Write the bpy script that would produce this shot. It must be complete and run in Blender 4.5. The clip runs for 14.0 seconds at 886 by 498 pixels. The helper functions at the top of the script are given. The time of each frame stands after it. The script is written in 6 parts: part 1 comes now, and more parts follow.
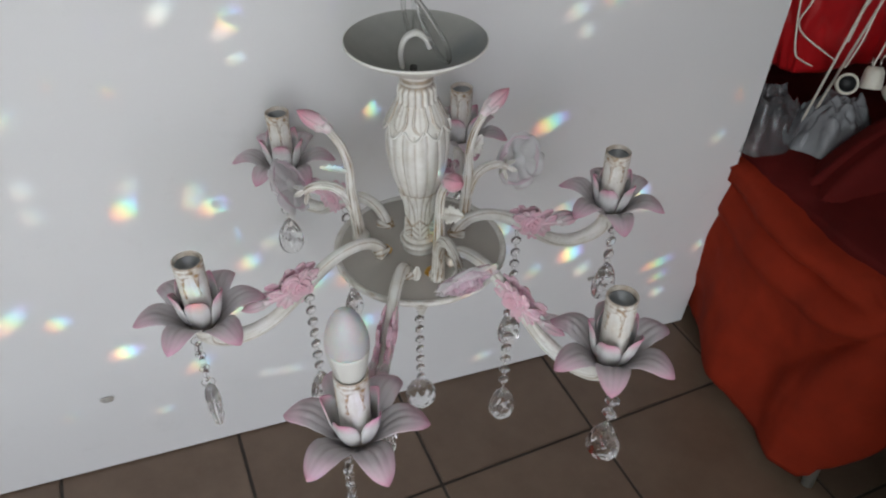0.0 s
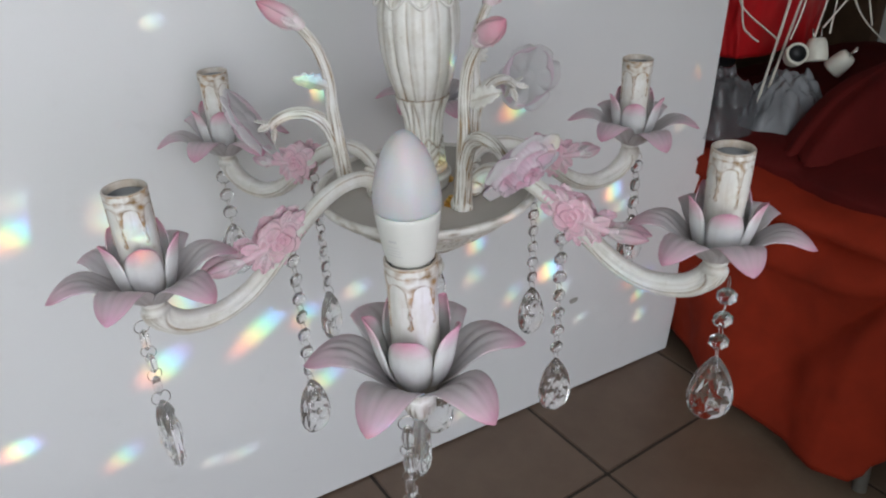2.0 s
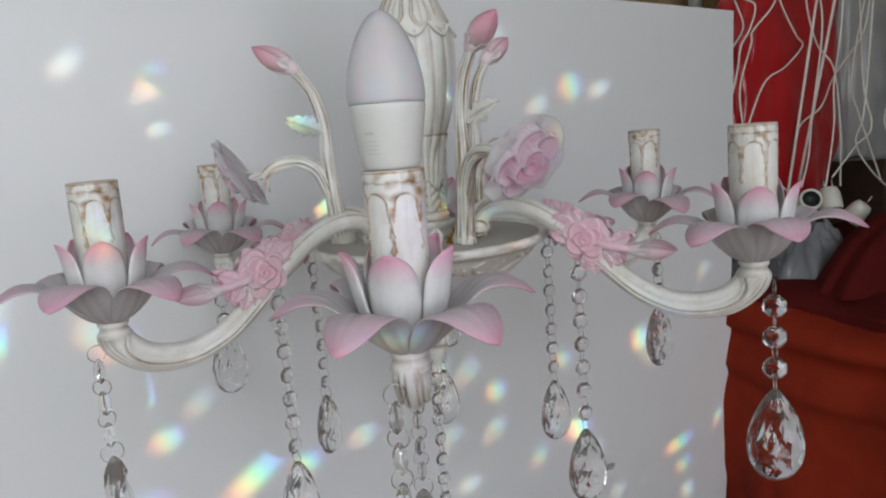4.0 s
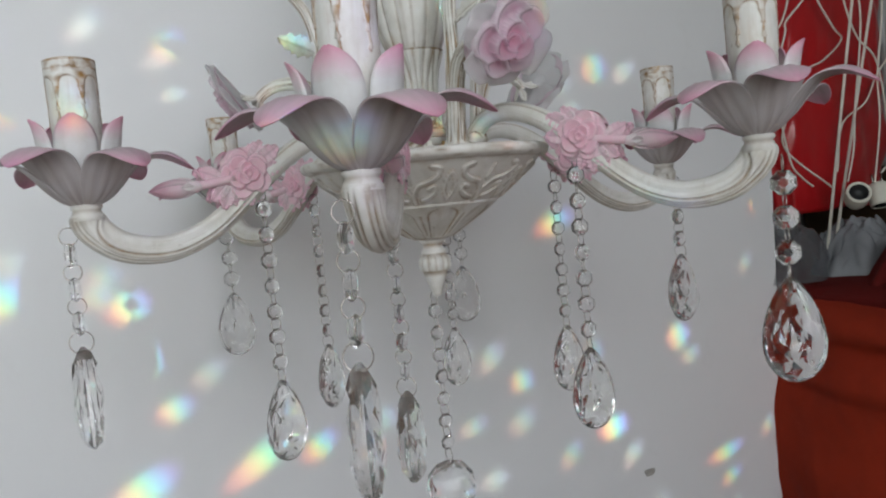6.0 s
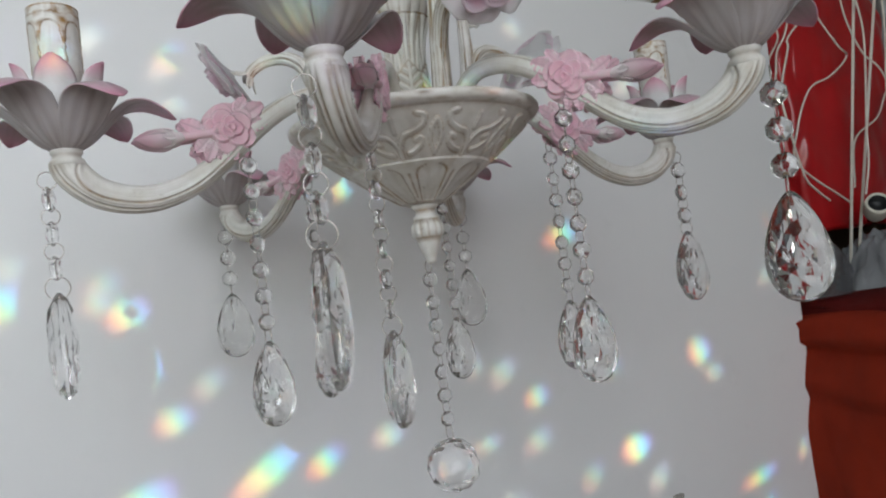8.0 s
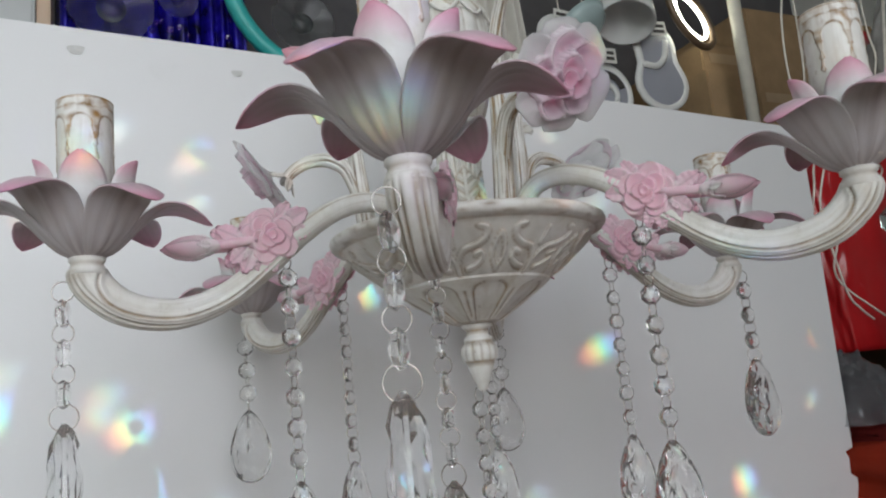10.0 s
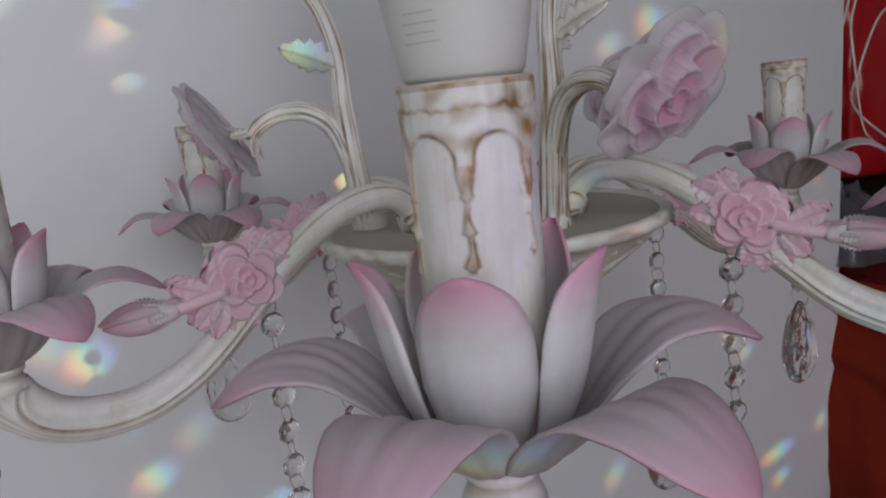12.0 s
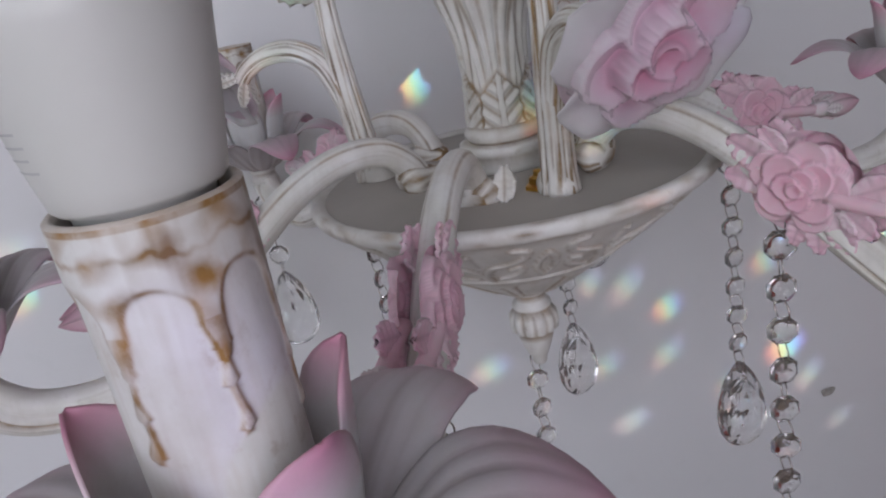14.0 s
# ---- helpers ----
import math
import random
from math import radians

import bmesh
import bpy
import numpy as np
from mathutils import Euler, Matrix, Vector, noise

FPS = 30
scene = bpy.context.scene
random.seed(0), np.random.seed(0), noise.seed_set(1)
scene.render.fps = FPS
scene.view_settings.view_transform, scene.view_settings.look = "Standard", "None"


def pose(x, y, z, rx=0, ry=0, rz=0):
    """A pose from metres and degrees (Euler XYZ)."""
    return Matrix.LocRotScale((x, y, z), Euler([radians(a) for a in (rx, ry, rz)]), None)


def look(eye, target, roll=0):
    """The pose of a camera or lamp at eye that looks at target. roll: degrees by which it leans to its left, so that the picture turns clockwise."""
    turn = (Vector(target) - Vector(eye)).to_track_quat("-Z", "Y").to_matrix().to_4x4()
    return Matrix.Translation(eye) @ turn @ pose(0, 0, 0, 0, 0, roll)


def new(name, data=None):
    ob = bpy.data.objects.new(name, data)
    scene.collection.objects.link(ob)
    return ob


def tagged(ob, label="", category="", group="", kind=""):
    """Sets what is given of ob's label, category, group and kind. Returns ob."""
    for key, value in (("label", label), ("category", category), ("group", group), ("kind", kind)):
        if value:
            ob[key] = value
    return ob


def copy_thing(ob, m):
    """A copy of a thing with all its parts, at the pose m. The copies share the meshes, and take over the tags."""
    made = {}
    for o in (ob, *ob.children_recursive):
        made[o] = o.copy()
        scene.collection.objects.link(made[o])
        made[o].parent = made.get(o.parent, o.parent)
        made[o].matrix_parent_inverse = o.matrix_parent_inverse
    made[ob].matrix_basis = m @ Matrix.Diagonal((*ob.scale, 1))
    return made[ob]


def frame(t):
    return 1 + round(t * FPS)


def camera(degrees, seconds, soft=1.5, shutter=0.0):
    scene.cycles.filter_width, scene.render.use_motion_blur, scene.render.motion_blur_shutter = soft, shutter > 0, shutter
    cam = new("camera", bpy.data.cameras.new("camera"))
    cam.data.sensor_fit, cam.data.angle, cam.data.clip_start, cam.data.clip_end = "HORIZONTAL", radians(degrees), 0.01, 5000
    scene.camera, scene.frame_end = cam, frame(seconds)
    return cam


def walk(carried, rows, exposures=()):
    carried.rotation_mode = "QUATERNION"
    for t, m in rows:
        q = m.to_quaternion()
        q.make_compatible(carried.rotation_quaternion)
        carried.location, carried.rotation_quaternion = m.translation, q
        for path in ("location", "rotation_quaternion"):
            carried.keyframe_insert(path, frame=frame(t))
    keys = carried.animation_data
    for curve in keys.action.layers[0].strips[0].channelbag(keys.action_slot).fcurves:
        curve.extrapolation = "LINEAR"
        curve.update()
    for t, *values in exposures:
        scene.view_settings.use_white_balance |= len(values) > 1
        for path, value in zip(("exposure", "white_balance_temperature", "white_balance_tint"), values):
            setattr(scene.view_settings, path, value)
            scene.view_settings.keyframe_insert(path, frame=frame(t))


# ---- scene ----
cam = camera(60.5, 14.0, soft=2.1)
PATH = [
    (0, (0.198, -0.655, 1.254), (-0.177, 0.831, -0.032), 0.2),
    (0.5, (0.149, -0.663, 1.242), (-0.134, 0.831, -0.058), -0.4),
    (1, (0.095, -0.657, 1.182), (0.004, 0.86, -0.118), -2.7),
    (1.5, (0.083, -0.656, 1.089), (-0.058, 0.938, -0.11), -0.7),
    (2, (0.063, -0.628, 0.971), (-0.061, 1.116, -0.001), -2.2),
    (2.5, (0.054, -0.621, 0.887), (-0.079, 1.26, 0.221), -3.1),
    (2.7, (0.055, -0.623, 0.861), (-0.064, 1.276, 0.245), -3.5),
    (4.8, (0.082, -0.629, 0.745), (-0.135, 1.349, 0.545), -4.8),
    (5, (0.084, -0.629, 0.73), (-0.143, 1.349, 0.547), -4.7),
    (5.5, (0.094, -0.624, 0.695), (-0.161, 1.356, 0.574), -5.0),
    (6, (0.108, -0.613, 0.653), (-0.196, 1.36, 0.531), -5.5),
    (6.5, (0.11, -0.606, 0.623), (-0.238, 1.362, 0.551), -5.9),
    (7, (0.114, -0.605, 0.597), (-0.258, 1.36, 0.56), -6.9),
    (7.5, (0.12, -0.598, 0.573), (-0.243, 1.368, 0.552), -8.0),
    (8, (0.121, -0.595, 0.555), (-0.227, 1.372, 0.663), -7.4),
    (8.5, (0.113, -0.588, 0.553), (-0.258, 1.363, 0.789), -7.4),
    (9, (0.107, -0.573, 0.556), (-0.271, 1.359, 0.906), -7.4),
    (9.2, (0.104, -0.567, 0.558), (-0.262, 1.362, 0.94), -7.2),
    (11.5, (0.022, -0.472, 0.705), (-0.232, 1.51, 0.631), -4.5),
    (12, (0.033, -0.434, 0.759), (-0.226, 1.511, 0.374), -6.1),
    (12.5, (0.0636, -0.4118, 0.7837), (-0.3464, 1.4812, 0.2837), -8.4),
    (13, (0.0782, -0.3914, 0.7822), (-0.4748, 1.4476, 0.2222), -9.8),
    (13.5, (0.0956, -0.3728, 0.7835), (-0.5554, 1.4082, 0.1465), -11.2),
    (14, (0.1032, -0.3555, 0.7872), (-0.5918, 1.3865, 0.0942), -11.1),
]
# The picture darkens and cools a little once the lens comes close to the lamp.
EXPOSURES = [(0.0, -0.28, 6350, 3), (0.5, -0.24, 6280, 3), (1.0, -0.17, 6140, 3), (1.5, -0.13, 6180, 3), (2.5, -0.22, 6270, 3), (4.8, -0.33, 6290, 2), (7.0, -0.38, 6280, 1), (9.2, -0.22, 6300, 1), (11.3, -0.56, 6270, 6), (12.0, -0.86, 6240, 9), (12.5, -0.77, 6150, 10), (13.0, -0.68, 6120, 11), (14.0, -0.59, 6080, 12)]
walk(cam, [(t, look(eye, target, roll)) for t, eye, target, roll in PATH], EXPOSURES)

# ---------------------------------------------------------------- world and light
world = bpy.data.worlds.new("daylight")
scene.world = world
world.use_nodes = True
wn = world.node_tree.nodes
sky = wn.new("ShaderNodeTexSky")
sky.sky_type, sky.sun_disc = "NISHITA", False
sky.sun_elevation, sky.sun_rotation = radians(35), radians(170)
world.node_tree.links.new(sky.outputs[0], wn["Background"].inputs[0])
wn["Background"].inputs[1].default_value = 0.08
scene.view_settings.exposure = 0.0


def area_light(name, eye, target, width, height, power, colour):
    la = bpy.data.lights.new(name, "AREA")
    la.shape, la.size, la.size_y, la.energy, la.color = "RECTANGLE", width, height, power, colour
    ob = new(name, la)
    ob.matrix_basis = look(eye, target)
    return ob


# Daylight that enters by the open shop front behind the viewer, split into two lamps with added tints, lilac and
# greener, to colour the board from right to left; and by the window at the side.
area_light("shop_front_daylight_lilac", (1.575, -2.46, 1.38), (0.30, 0.25, 0.45), 1.15, 2.0, 37, (0.955, 0.880, 1.0))
area_light("shop_front_daylight_green", (0.425, -2.46, 1.38), (0.0, 0.25, 0.45), 1.15, 2.0, 28, (0.890, 0.925, 0.965))
area_light("side_window_daylight", (-1.30, -2.46, 1.30), (-0.2, 0.2, 0.6), 1.3, 1.8, 3.5, (0.86, 1.0, 0.92))

# ---------------------------------------------------------------- node helpers
def material(name):
    m = bpy.data.materials.new(name)
    m.use_nodes = True
    nt = m.node_tree
    return m, nt, nt.nodes["Principled BSDF"]


def link(nt, a, b):
    nt.links.new(a, b)


def noise_tex(nt, scale, detail=4.0, rough=0.55, coord="Object", stretch=None):
    tc = nt.nodes.new("ShaderNodeTexCoord")
    n = nt.nodes.new("ShaderNodeTexNoise")
    n.inputs["Scale"].default_value, n.inputs["Detail"].default_value, n.inputs["Roughness"].default_value = scale, detail, rough
    src = tc.outputs[coord]
    if stretch:
        mp = nt.nodes.new("ShaderNodeMapping")
        mp.inputs["Scale"].default_value = stretch
        link(nt, src, mp.inputs["Vector"])
        src = mp.outputs[0]
    link(nt, src, n.inputs["Vector"])
    return n.outputs["Fac"]


def ramp(nt, fac, stops):
    r = nt.nodes.new("ShaderNodeValToRGB")
    while len(r.color_ramp.elements) < len(stops):
        r.color_ramp.elements.new(0.5)
    for e, (p, c) in zip(r.color_ramp.elements, stops):
        e.position = p
        e.color = (c, c, c, 1) if isinstance(c, (int, float)) else (*c, 1)
    link(nt, fac, r.inputs[0])
    return r.outputs[0]


def math_node(nt, op, a, b=None, c=None, clamp=False):
    n = nt.nodes.new("ShaderNodeMath")
    n.operation, n.use_clamp = op, clamp
    for i, v in enumerate((a, b, c)):
        if v is None:
            continue
        if isinstance(v, (int, float)):
            n.inputs[i].default_value = v
        else:
            link(nt, v, n.inputs[i])
    return n.outputs[0]


def mix(nt, fac, a, b, kind="MIX"):
    n = nt.nodes.new("ShaderNodeMix")
    n.data_type, n.blend_type = "RGBA", kind
    for i, v in ((0, fac), (6, a), (7, b)):
        if isinstance(v, (int, float)):
            n.inputs[i].default_value = v
        elif isinstance(v, tuple):
            n.inputs[i].default_value = (*v, 1)
        else:
            link(nt, v, n.inputs[i])
    return n.outputs[2]


def attribute(nt, name):
    a = nt.nodes.new("ShaderNodeAttribute")
    a.attribute_name = name
    return a.outputs["Fac"]


def bump(nt, bsdf, height, strength=0.2, distance=0.001):
    b = nt.nodes.new("ShaderNodeBump")
    b.inputs["Strength"].default_value, b.inputs["Distance"].default_value = strength, distance
    link(nt, height, b.inputs["Height"])
    link(nt, b.outputs[0], bsdf.inputs["Normal"])


# ---------------------------------------------------------------- the light split by crystals
# Small spectra, as of sunlight broken by crystals, thrown by added spot lamps through a mask; they land on board and
# lamp alike.
SPLIT_EYE, SPLIT_AIM, SPLIT_CONE = Vector((1.15, -1.25, 0.42)), Vector((-0.05, 0.40, 0.56)), 76
ALONG, OUTWARD = Vector((0.8329, 0.5534, 0)), Vector((0.5534, -0.8329, 0))  # along the board and out of it
# bright spectra on the board: run along it, height, half length, half width, strength
BRIGHT = [
    (-0.219, 0.572, 0.024, 0.017, 0.9), (-0.335, 0.596, 0.032, 0.016, 0.9), (-0.204, 0.512, 0.021, 0.017, 0.6),
    (-0.183, 0.452, 0.022, 0.014, 0.7), (-0.092, 0.378, 0.058, 0.016, 0.8), (-0.224, 0.369, 0.040, 0.020, 0.9), (0.259, 0.402, 0.019, 0.014, 0.7),
    (0.535, 0.420, 0.022, 0.020, 1.0), (0.404, 0.307, 0.027, 0.018, 1.3), (0.030, 0.698, 0.022, 0.020, 0.9),
]
FAIR = [
    (0.331, 0.610, 0.034, 0.015, 0.8), (0.719, 0.604, 0.022, 0.014, 0.8), (-0.406, 0.318, 0.026, 0.014, 1.4), (-0.482, 0.410, 0.020, 0.013, 1.0),
    (-0.542, 0.434, 0.040, 0.014, 0.8), (0.419, 0.820, 0.024, 0.020, 0.6), (0.615, 0.222, 0.040, 0.012, 0.7), (0.625, 0.181, 0.024, 0.012, 0.5),
    (-0.026, 0.376, 0.026, 0.014, 0.7), (0.380, 0.422, 0.019, 0.015, 0.5), (-0.010, 0.255, 0.034, 0.016, 0.6), (-0.300, 0.250, 0.030, 0.014, 0.6),
]
# paler patches between them: run along the board, height
PALE = [
    (-0.231, 0.869), (0.358, 0.798), (0.377, 0.764), (0.682, 0.512), (-0.247, 0.586), (-0.522, 0.193), (-0.378, 0.147),
    (-0.455, 0.653), (-0.454, 0.610), (-0.440, 0.759), (-0.189, 0.182), (-0.148, 0.175), (0.237, 0.064), (0.711, 0.247), (0.635, 0.130), (-0.239, 0.606),
    (0.054, 0.392), (0.175, 0.454), (0.214, 0.440), (0.254, 0.346), (0.205, 0.276), (0.435, 0.259), (0.482, 0.179), (-0.143, 0.485), (0.180, 0.355),
    (-0.323, 0.632), (0.329, 0.284), (0.556, 0.387), (-0.222, 0.879), (-0.160, 0.836), (-0.149, 0.802), (0.471, 0.814), (0.296, 0.895),
]
# spectra that the lamp itself catches
CAUGHT = [((-0.178, -0.184, 0.730), 0.0095), ((-0.148, -0.148, 0.720), 0.010), ((-0.101, -0.012, 0.793), 0.014), ((0.024, -0.006, 0.716), 0.009), ((0.116, -0.112, 0.772), 0.008)]
# plain violet patches, added to tint the front candle, its neck and the rose beside it
VIOLET = [((0.026, -0.275, 0.735), 0.022), ((0.024, -0.275, 0.662), 0.014), ((0.120, -0.105, 0.760), 0.020)]


def spectrum_lights(power):
    """One source; its mask is shared out over a few lamps at the same place."""
    ahead = (SPLIT_AIM - SPLIT_EYE).normalized()
    right = ahead.cross(Vector((0, 0, 1))).normalized()
    above = right.cross(ahead)
    zoom = 0.5 / math.tan(radians(SPLIT_CONE / 2))
    rng = random.Random(12)
    spots = []

    def beam(p, half, wide, angle, gain, pale):
        """Where the ray to a place leaves the light's mask, and how large the patch is there."""
        d = Vector(p) - SPLIT_EYE
        k = zoom / d.dot(ahead)
        spots.append((d.dot(right) * k + 0.5, d.dot(above) * k + 0.5, half * k, wide * k, angle, gain, pale))

    for u, z, half, wide, gain in BRIGHT + FAIR:
        beam(u * ALONG - 0.313 * OUTWARD + Vector((0, 0, z)), half * 1.15, wide * 1.2, rng.uniform(0.15, 0.75), 0.95 * gain, rng.uniform(0.0, 0.2))
    for u, z in PALE:
        beam(u * ALONG - 0.313 * OUTWARD + Vector((0, 0, z)), rng.uniform(0.016, 0.032), rng.uniform(0.012, 0.018), rng.uniform(0.1, 0.9), rng.uniform(0.22, 0.5), rng.uniform(0.2, 0.7))
    for p, size in CAUGHT:
        beam(p, size * 1.6, size, rng.uniform(0.2, 1.2), 0.6, 0.0)
    for p, size in VIOLET:
        beam(p, size, size * 1.3, 0.3, 0.06, -1.0)
    hues = [(0.08, (1.0, 0.06, 0.02)), (0.27, (1.0, 0.26, 0.01)), (0.41, (1.0, 0.78, 0.06)), (0.54, (0.12, 1.0, 0.30)), (0.68, (0.02, 0.55, 1.0)), (0.92, (0.30, 0.10, 1.0))]
    for first in range(0, len(spots), 12):
        la = bpy.data.lights.new("sunlight_split_by_crystals", "SPOT")
        la.energy, la.spot_size, la.spot_blend, la.shadow_soft_size = power, radians(SPLIT_CONE), 0.15, 0.008
        la.use_nodes = True
        nt = la.node_tree
        em = nt.nodes["Emission"]
        uv = nt.nodes.new("ShaderNodeTexCoord").outputs["UV"]
        total = None
        for x, y, half, wide, angle, gain, pale in spots[first : first + 12]:
            mp = nt.nodes.new("ShaderNodeMapping")
            mp.vector_type = "TEXTURE"
            mp.inputs["Location"].default_value = (x, y, 0)
            mp.inputs["Rotation"].default_value = (0, 0, angle)
            mp.inputs["Scale"].default_value = (half, wide, 1)
            link(nt, uv, mp.inputs["Vector"])
            gr = nt.nodes.new("ShaderNodeTexGradient")
            gr.gradient_type = "SPHERICAL"
            link(nt, mp.outputs[0], gr.inputs[0])
            xyz = nt.nodes.new("ShaderNodeSeparateXYZ")
            link(nt, mp.outputs[0], xyz.inputs[0])
            hue = math_node(nt, "MULTIPLY_ADD", xyz.outputs[0], 0.55, 0.5)
            tint = ramp(nt, hue, [(p, tuple(c + (0.85 - c) * pale for c in q)) for p, q in hues]) if pale >= 0 else (0.42, 0.22, 1.0)
            core = math_node(nt, "MULTIPLY", gr.outputs["Fac"], 1.7, clamp=True)
            lit = mix(nt, 1.0, tint, math_node(nt, "MULTIPLY", core, gain), "MULTIPLY")
            total = lit if total is None else mix(nt, 1.0, total, lit, "ADD")
        link(nt, total, em.inputs["Color"])
        em.inputs["Strength"].default_value = 1.0
        new("sunlight_split_by_crystals", la).matrix_basis = look(SPLIT_EYE, SPLIT_AIM)


spectrum_lights(235)


# ---------------------------------------------------------------- materials
def antique_white(name, base=(0.81, 0.795, 0.765), gold=(0.19, 0.130, 0.072), wear=0.5):
    """Off-white paint, rubbed with brown-gold patina in the hollows."""
    m, nt, b = material(name)
    grain = noise_tex(nt, 55, 6, 0.6)
    streak = noise_tex(nt, 60, 5, 0.6, stretch=(1, 1, 0.18))
    hollow = attribute(nt, "patina_shade")
    rub = math_node(nt, "MULTIPLY", hollow, ramp(nt, noise_tex(nt, 140, 4, 0.6), [(0.30, 0.55), (0.60, 1.0)]), clamp=True)
    specks = ramp(nt, noise_tex(nt, 260, 4, 0.6), [(0.56, 0.0), (0.70, 0.75)])
    thin = ramp(nt, streak, [(0.45, 0.0), (0.72, wear)])
    smear = ramp(nt, noise_tex(nt, 34, 5, 0.65, stretch=(1, 1, 0.22)), [(0.48, 0.0), (0.74, 0.45 * wear)])
    fac = math_node(nt, "ADD", rub, math_node(nt, "ADD", smear, math_node(nt, "MULTIPLY", thin, specks)), clamp=True)
    white = mix(nt, ramp(nt, grain, [(0.35, 0.0), (0.7, 1.0)]), base, (base[0] * 0.84, base[1] * 0.83, base[2] * 0.78))
    tone = mix(nt, ramp(nt, noise_tex(nt, 80, 3, 0.5), [(0.40, 0.0), (0.65, 1.0)]), gold, (gold[0] * 1.7, gold[1] * 1.6, gold[2] * 1.3))
    link(nt, mix(nt, fac, white, tone), b.inputs["Base Color"])
    link(nt, ramp(nt, fac, [(0.0, 0.50), (1.0, 0.34)]), b.inputs["Roughness"])
    bump(nt, b, math_node(nt, "ADD", grain, math_node(nt, "MULTIPLY", streak, 0.6)), 0.35, 0.0006)
    return m


def tinted_paint(name, pale, pink, deep, rough=0.55, dirt=(0.45, 0.36, 0.30), soft=0.0, dark_tone=None, clear=0.0, start=0.35):
    """Paint that runs from pale to pink along the attribute tint."""
    m, nt, b = material(name)
    cloud = noise_tex(nt, 45, 4, 0.55)
    t = math_node(nt, "ADD", attribute(nt, "tint"), math_node(nt, "MULTIPLY_ADD", cloud, 0.5, -0.25), clamp=True)
    col = ramp(nt, t, [(0.0, pale), (start, pale), (start + 0.4, pink), (1.0, deep)])
    fine = ramp(nt, noise_tex(nt, 130, 5, 0.6), [(0.4, 0.0), (0.75, 0.25)])
    col = mix(nt, fine, col, dirt)
    # veins, hollows and the shade painted at petal roots darken the colour
    darkening = math_node(nt, "MULTIPLY", attribute(nt, "patina_shade"), 0.75, clamp=True)
    link(nt, mix(nt, darkening, col, dark_tone or tuple(c * 0.5 for c in pink)), b.inputs["Base Color"])
    b.inputs["Roughness"].default_value = rough
    if soft:
        b.inputs["Subsurface Weight"].default_value, b.inputs["Subsurface Scale"].default_value = soft, 0.006 if soft < 0.6 else 0.02
        b.inputs["Subsurface Radius"].default_value = (1.0, 0.6, 0.8) if soft < 0.6 else (1.0, 0.95, 0.98)
    if clear:
        b.inputs["Transmission Weight"].default_value, b.inputs["IOR"].default_value = clear, 1.12
    bump(nt, b, noise_tex(nt, 220, 4, 0.6), 0.25, 0.0004)
    return m


def plain(name, colour, rough=0.5, metal=0.0, vary=0.12, scale=30.0, bumpy=0.15, coat=0.0):
    m, nt, b = material(name)
    n = noise_tex(nt, scale, 5, 0.6)
    dark, light = tuple(c * (1 - vary) for c in colour), tuple(min(1, c * (1 + vary)) for c in colour)
    link(nt, mix(nt, ramp(nt, n, [(0.3, 0.0), (0.7, 1.0)]), dark, light), b.inputs["Base Color"])
    b.inputs["Roughness"].default_value, b.inputs["Metallic"].default_value = rough, metal
    b.inputs["Coat Weight"].default_value = coat
    if bumpy:
        bump(nt, b, noise_tex(nt, scale * 5, 4, 0.6), bumpy, 0.0006)
    return m


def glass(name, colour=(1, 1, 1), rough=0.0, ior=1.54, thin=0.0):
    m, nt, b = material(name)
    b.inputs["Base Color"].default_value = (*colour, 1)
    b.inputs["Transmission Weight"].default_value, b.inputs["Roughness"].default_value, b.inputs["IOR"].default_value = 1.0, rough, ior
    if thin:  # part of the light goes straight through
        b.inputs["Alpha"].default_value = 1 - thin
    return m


WHITE = antique_white("antique_white_paint")
CANDLE = antique_white("candle_sleeve_paint", (0.83, 0.815, 0.79), (0.23, 0.130, 0.045), 0.6)
PETAL = tinted_paint("petal_enamel", (0.52, 0.49, 0.50), (0.60, 0.37, 0.46), (0.55, 0.22, 0.33), 0.48, dark_tone=(0.27, 0.22, 0.21), start=0.30)
INNERPETAL = tinted_paint("inner_petal_enamel", (0.70, 0.69, 0.69), (0.70, 0.42, 0.51), (0.62, 0.25, 0.37), 0.48, dark_tone=(0.42, 0.37, 0.35))
ROSE = tinted_paint("rose_paint", (0.88, 0.845, 0.865), (0.83, 0.59, 0.71), (0.79, 0.37, 0.52), 0.30, (0.80, 0.72, 0.78), 0.8, clear=0.30)
ARMROSE = tinted_paint("arm_rose_paint", (0.83, 0.70, 0.73), (0.79, 0.48, 0.57), (0.70, 0.33, 0.45), 0.6, (0.60, 0.42, 0.46), 0.4)
BUDPAINT = tinted_paint("bud_paint", (0.82, 0.70, 0.72), (0.76, 0.36, 0.44), (0.66, 0.21, 0.29), 0.5, (0.60, 0.36, 0.40), 0.3)
PLATE = plain("plate_top_paint", (0.44, 0.41, 0.37), 0.6, 0, 0.06, 18, 0.1)
CANOPY = plain("canopy_inside_paint", (0.40, 0.40, 0.37), 0.35, 0.3, 0.15, 14, 0.1)
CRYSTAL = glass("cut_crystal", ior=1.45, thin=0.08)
CHROME = plain("bright_wire", (0.50, 0.47, 0.44), 0.26, 1.0, 0.05, 40, 0)
BRASS = plain("brass", (0.78, 0.48, 0.12), 0.28, 1.0, 0.1, 60, 0.1)
DARK = plain("socket_inside", (0.06, 0.055, 0.05), 0.6)
BLACK = plain("black_bakelite", (0.010, 0.010, 0.011), 0.5)
TIN = plain("socket_tin", (0.34, 0.35, 0.36), 0.42, 0.7, 0.1, 60, 0.1)
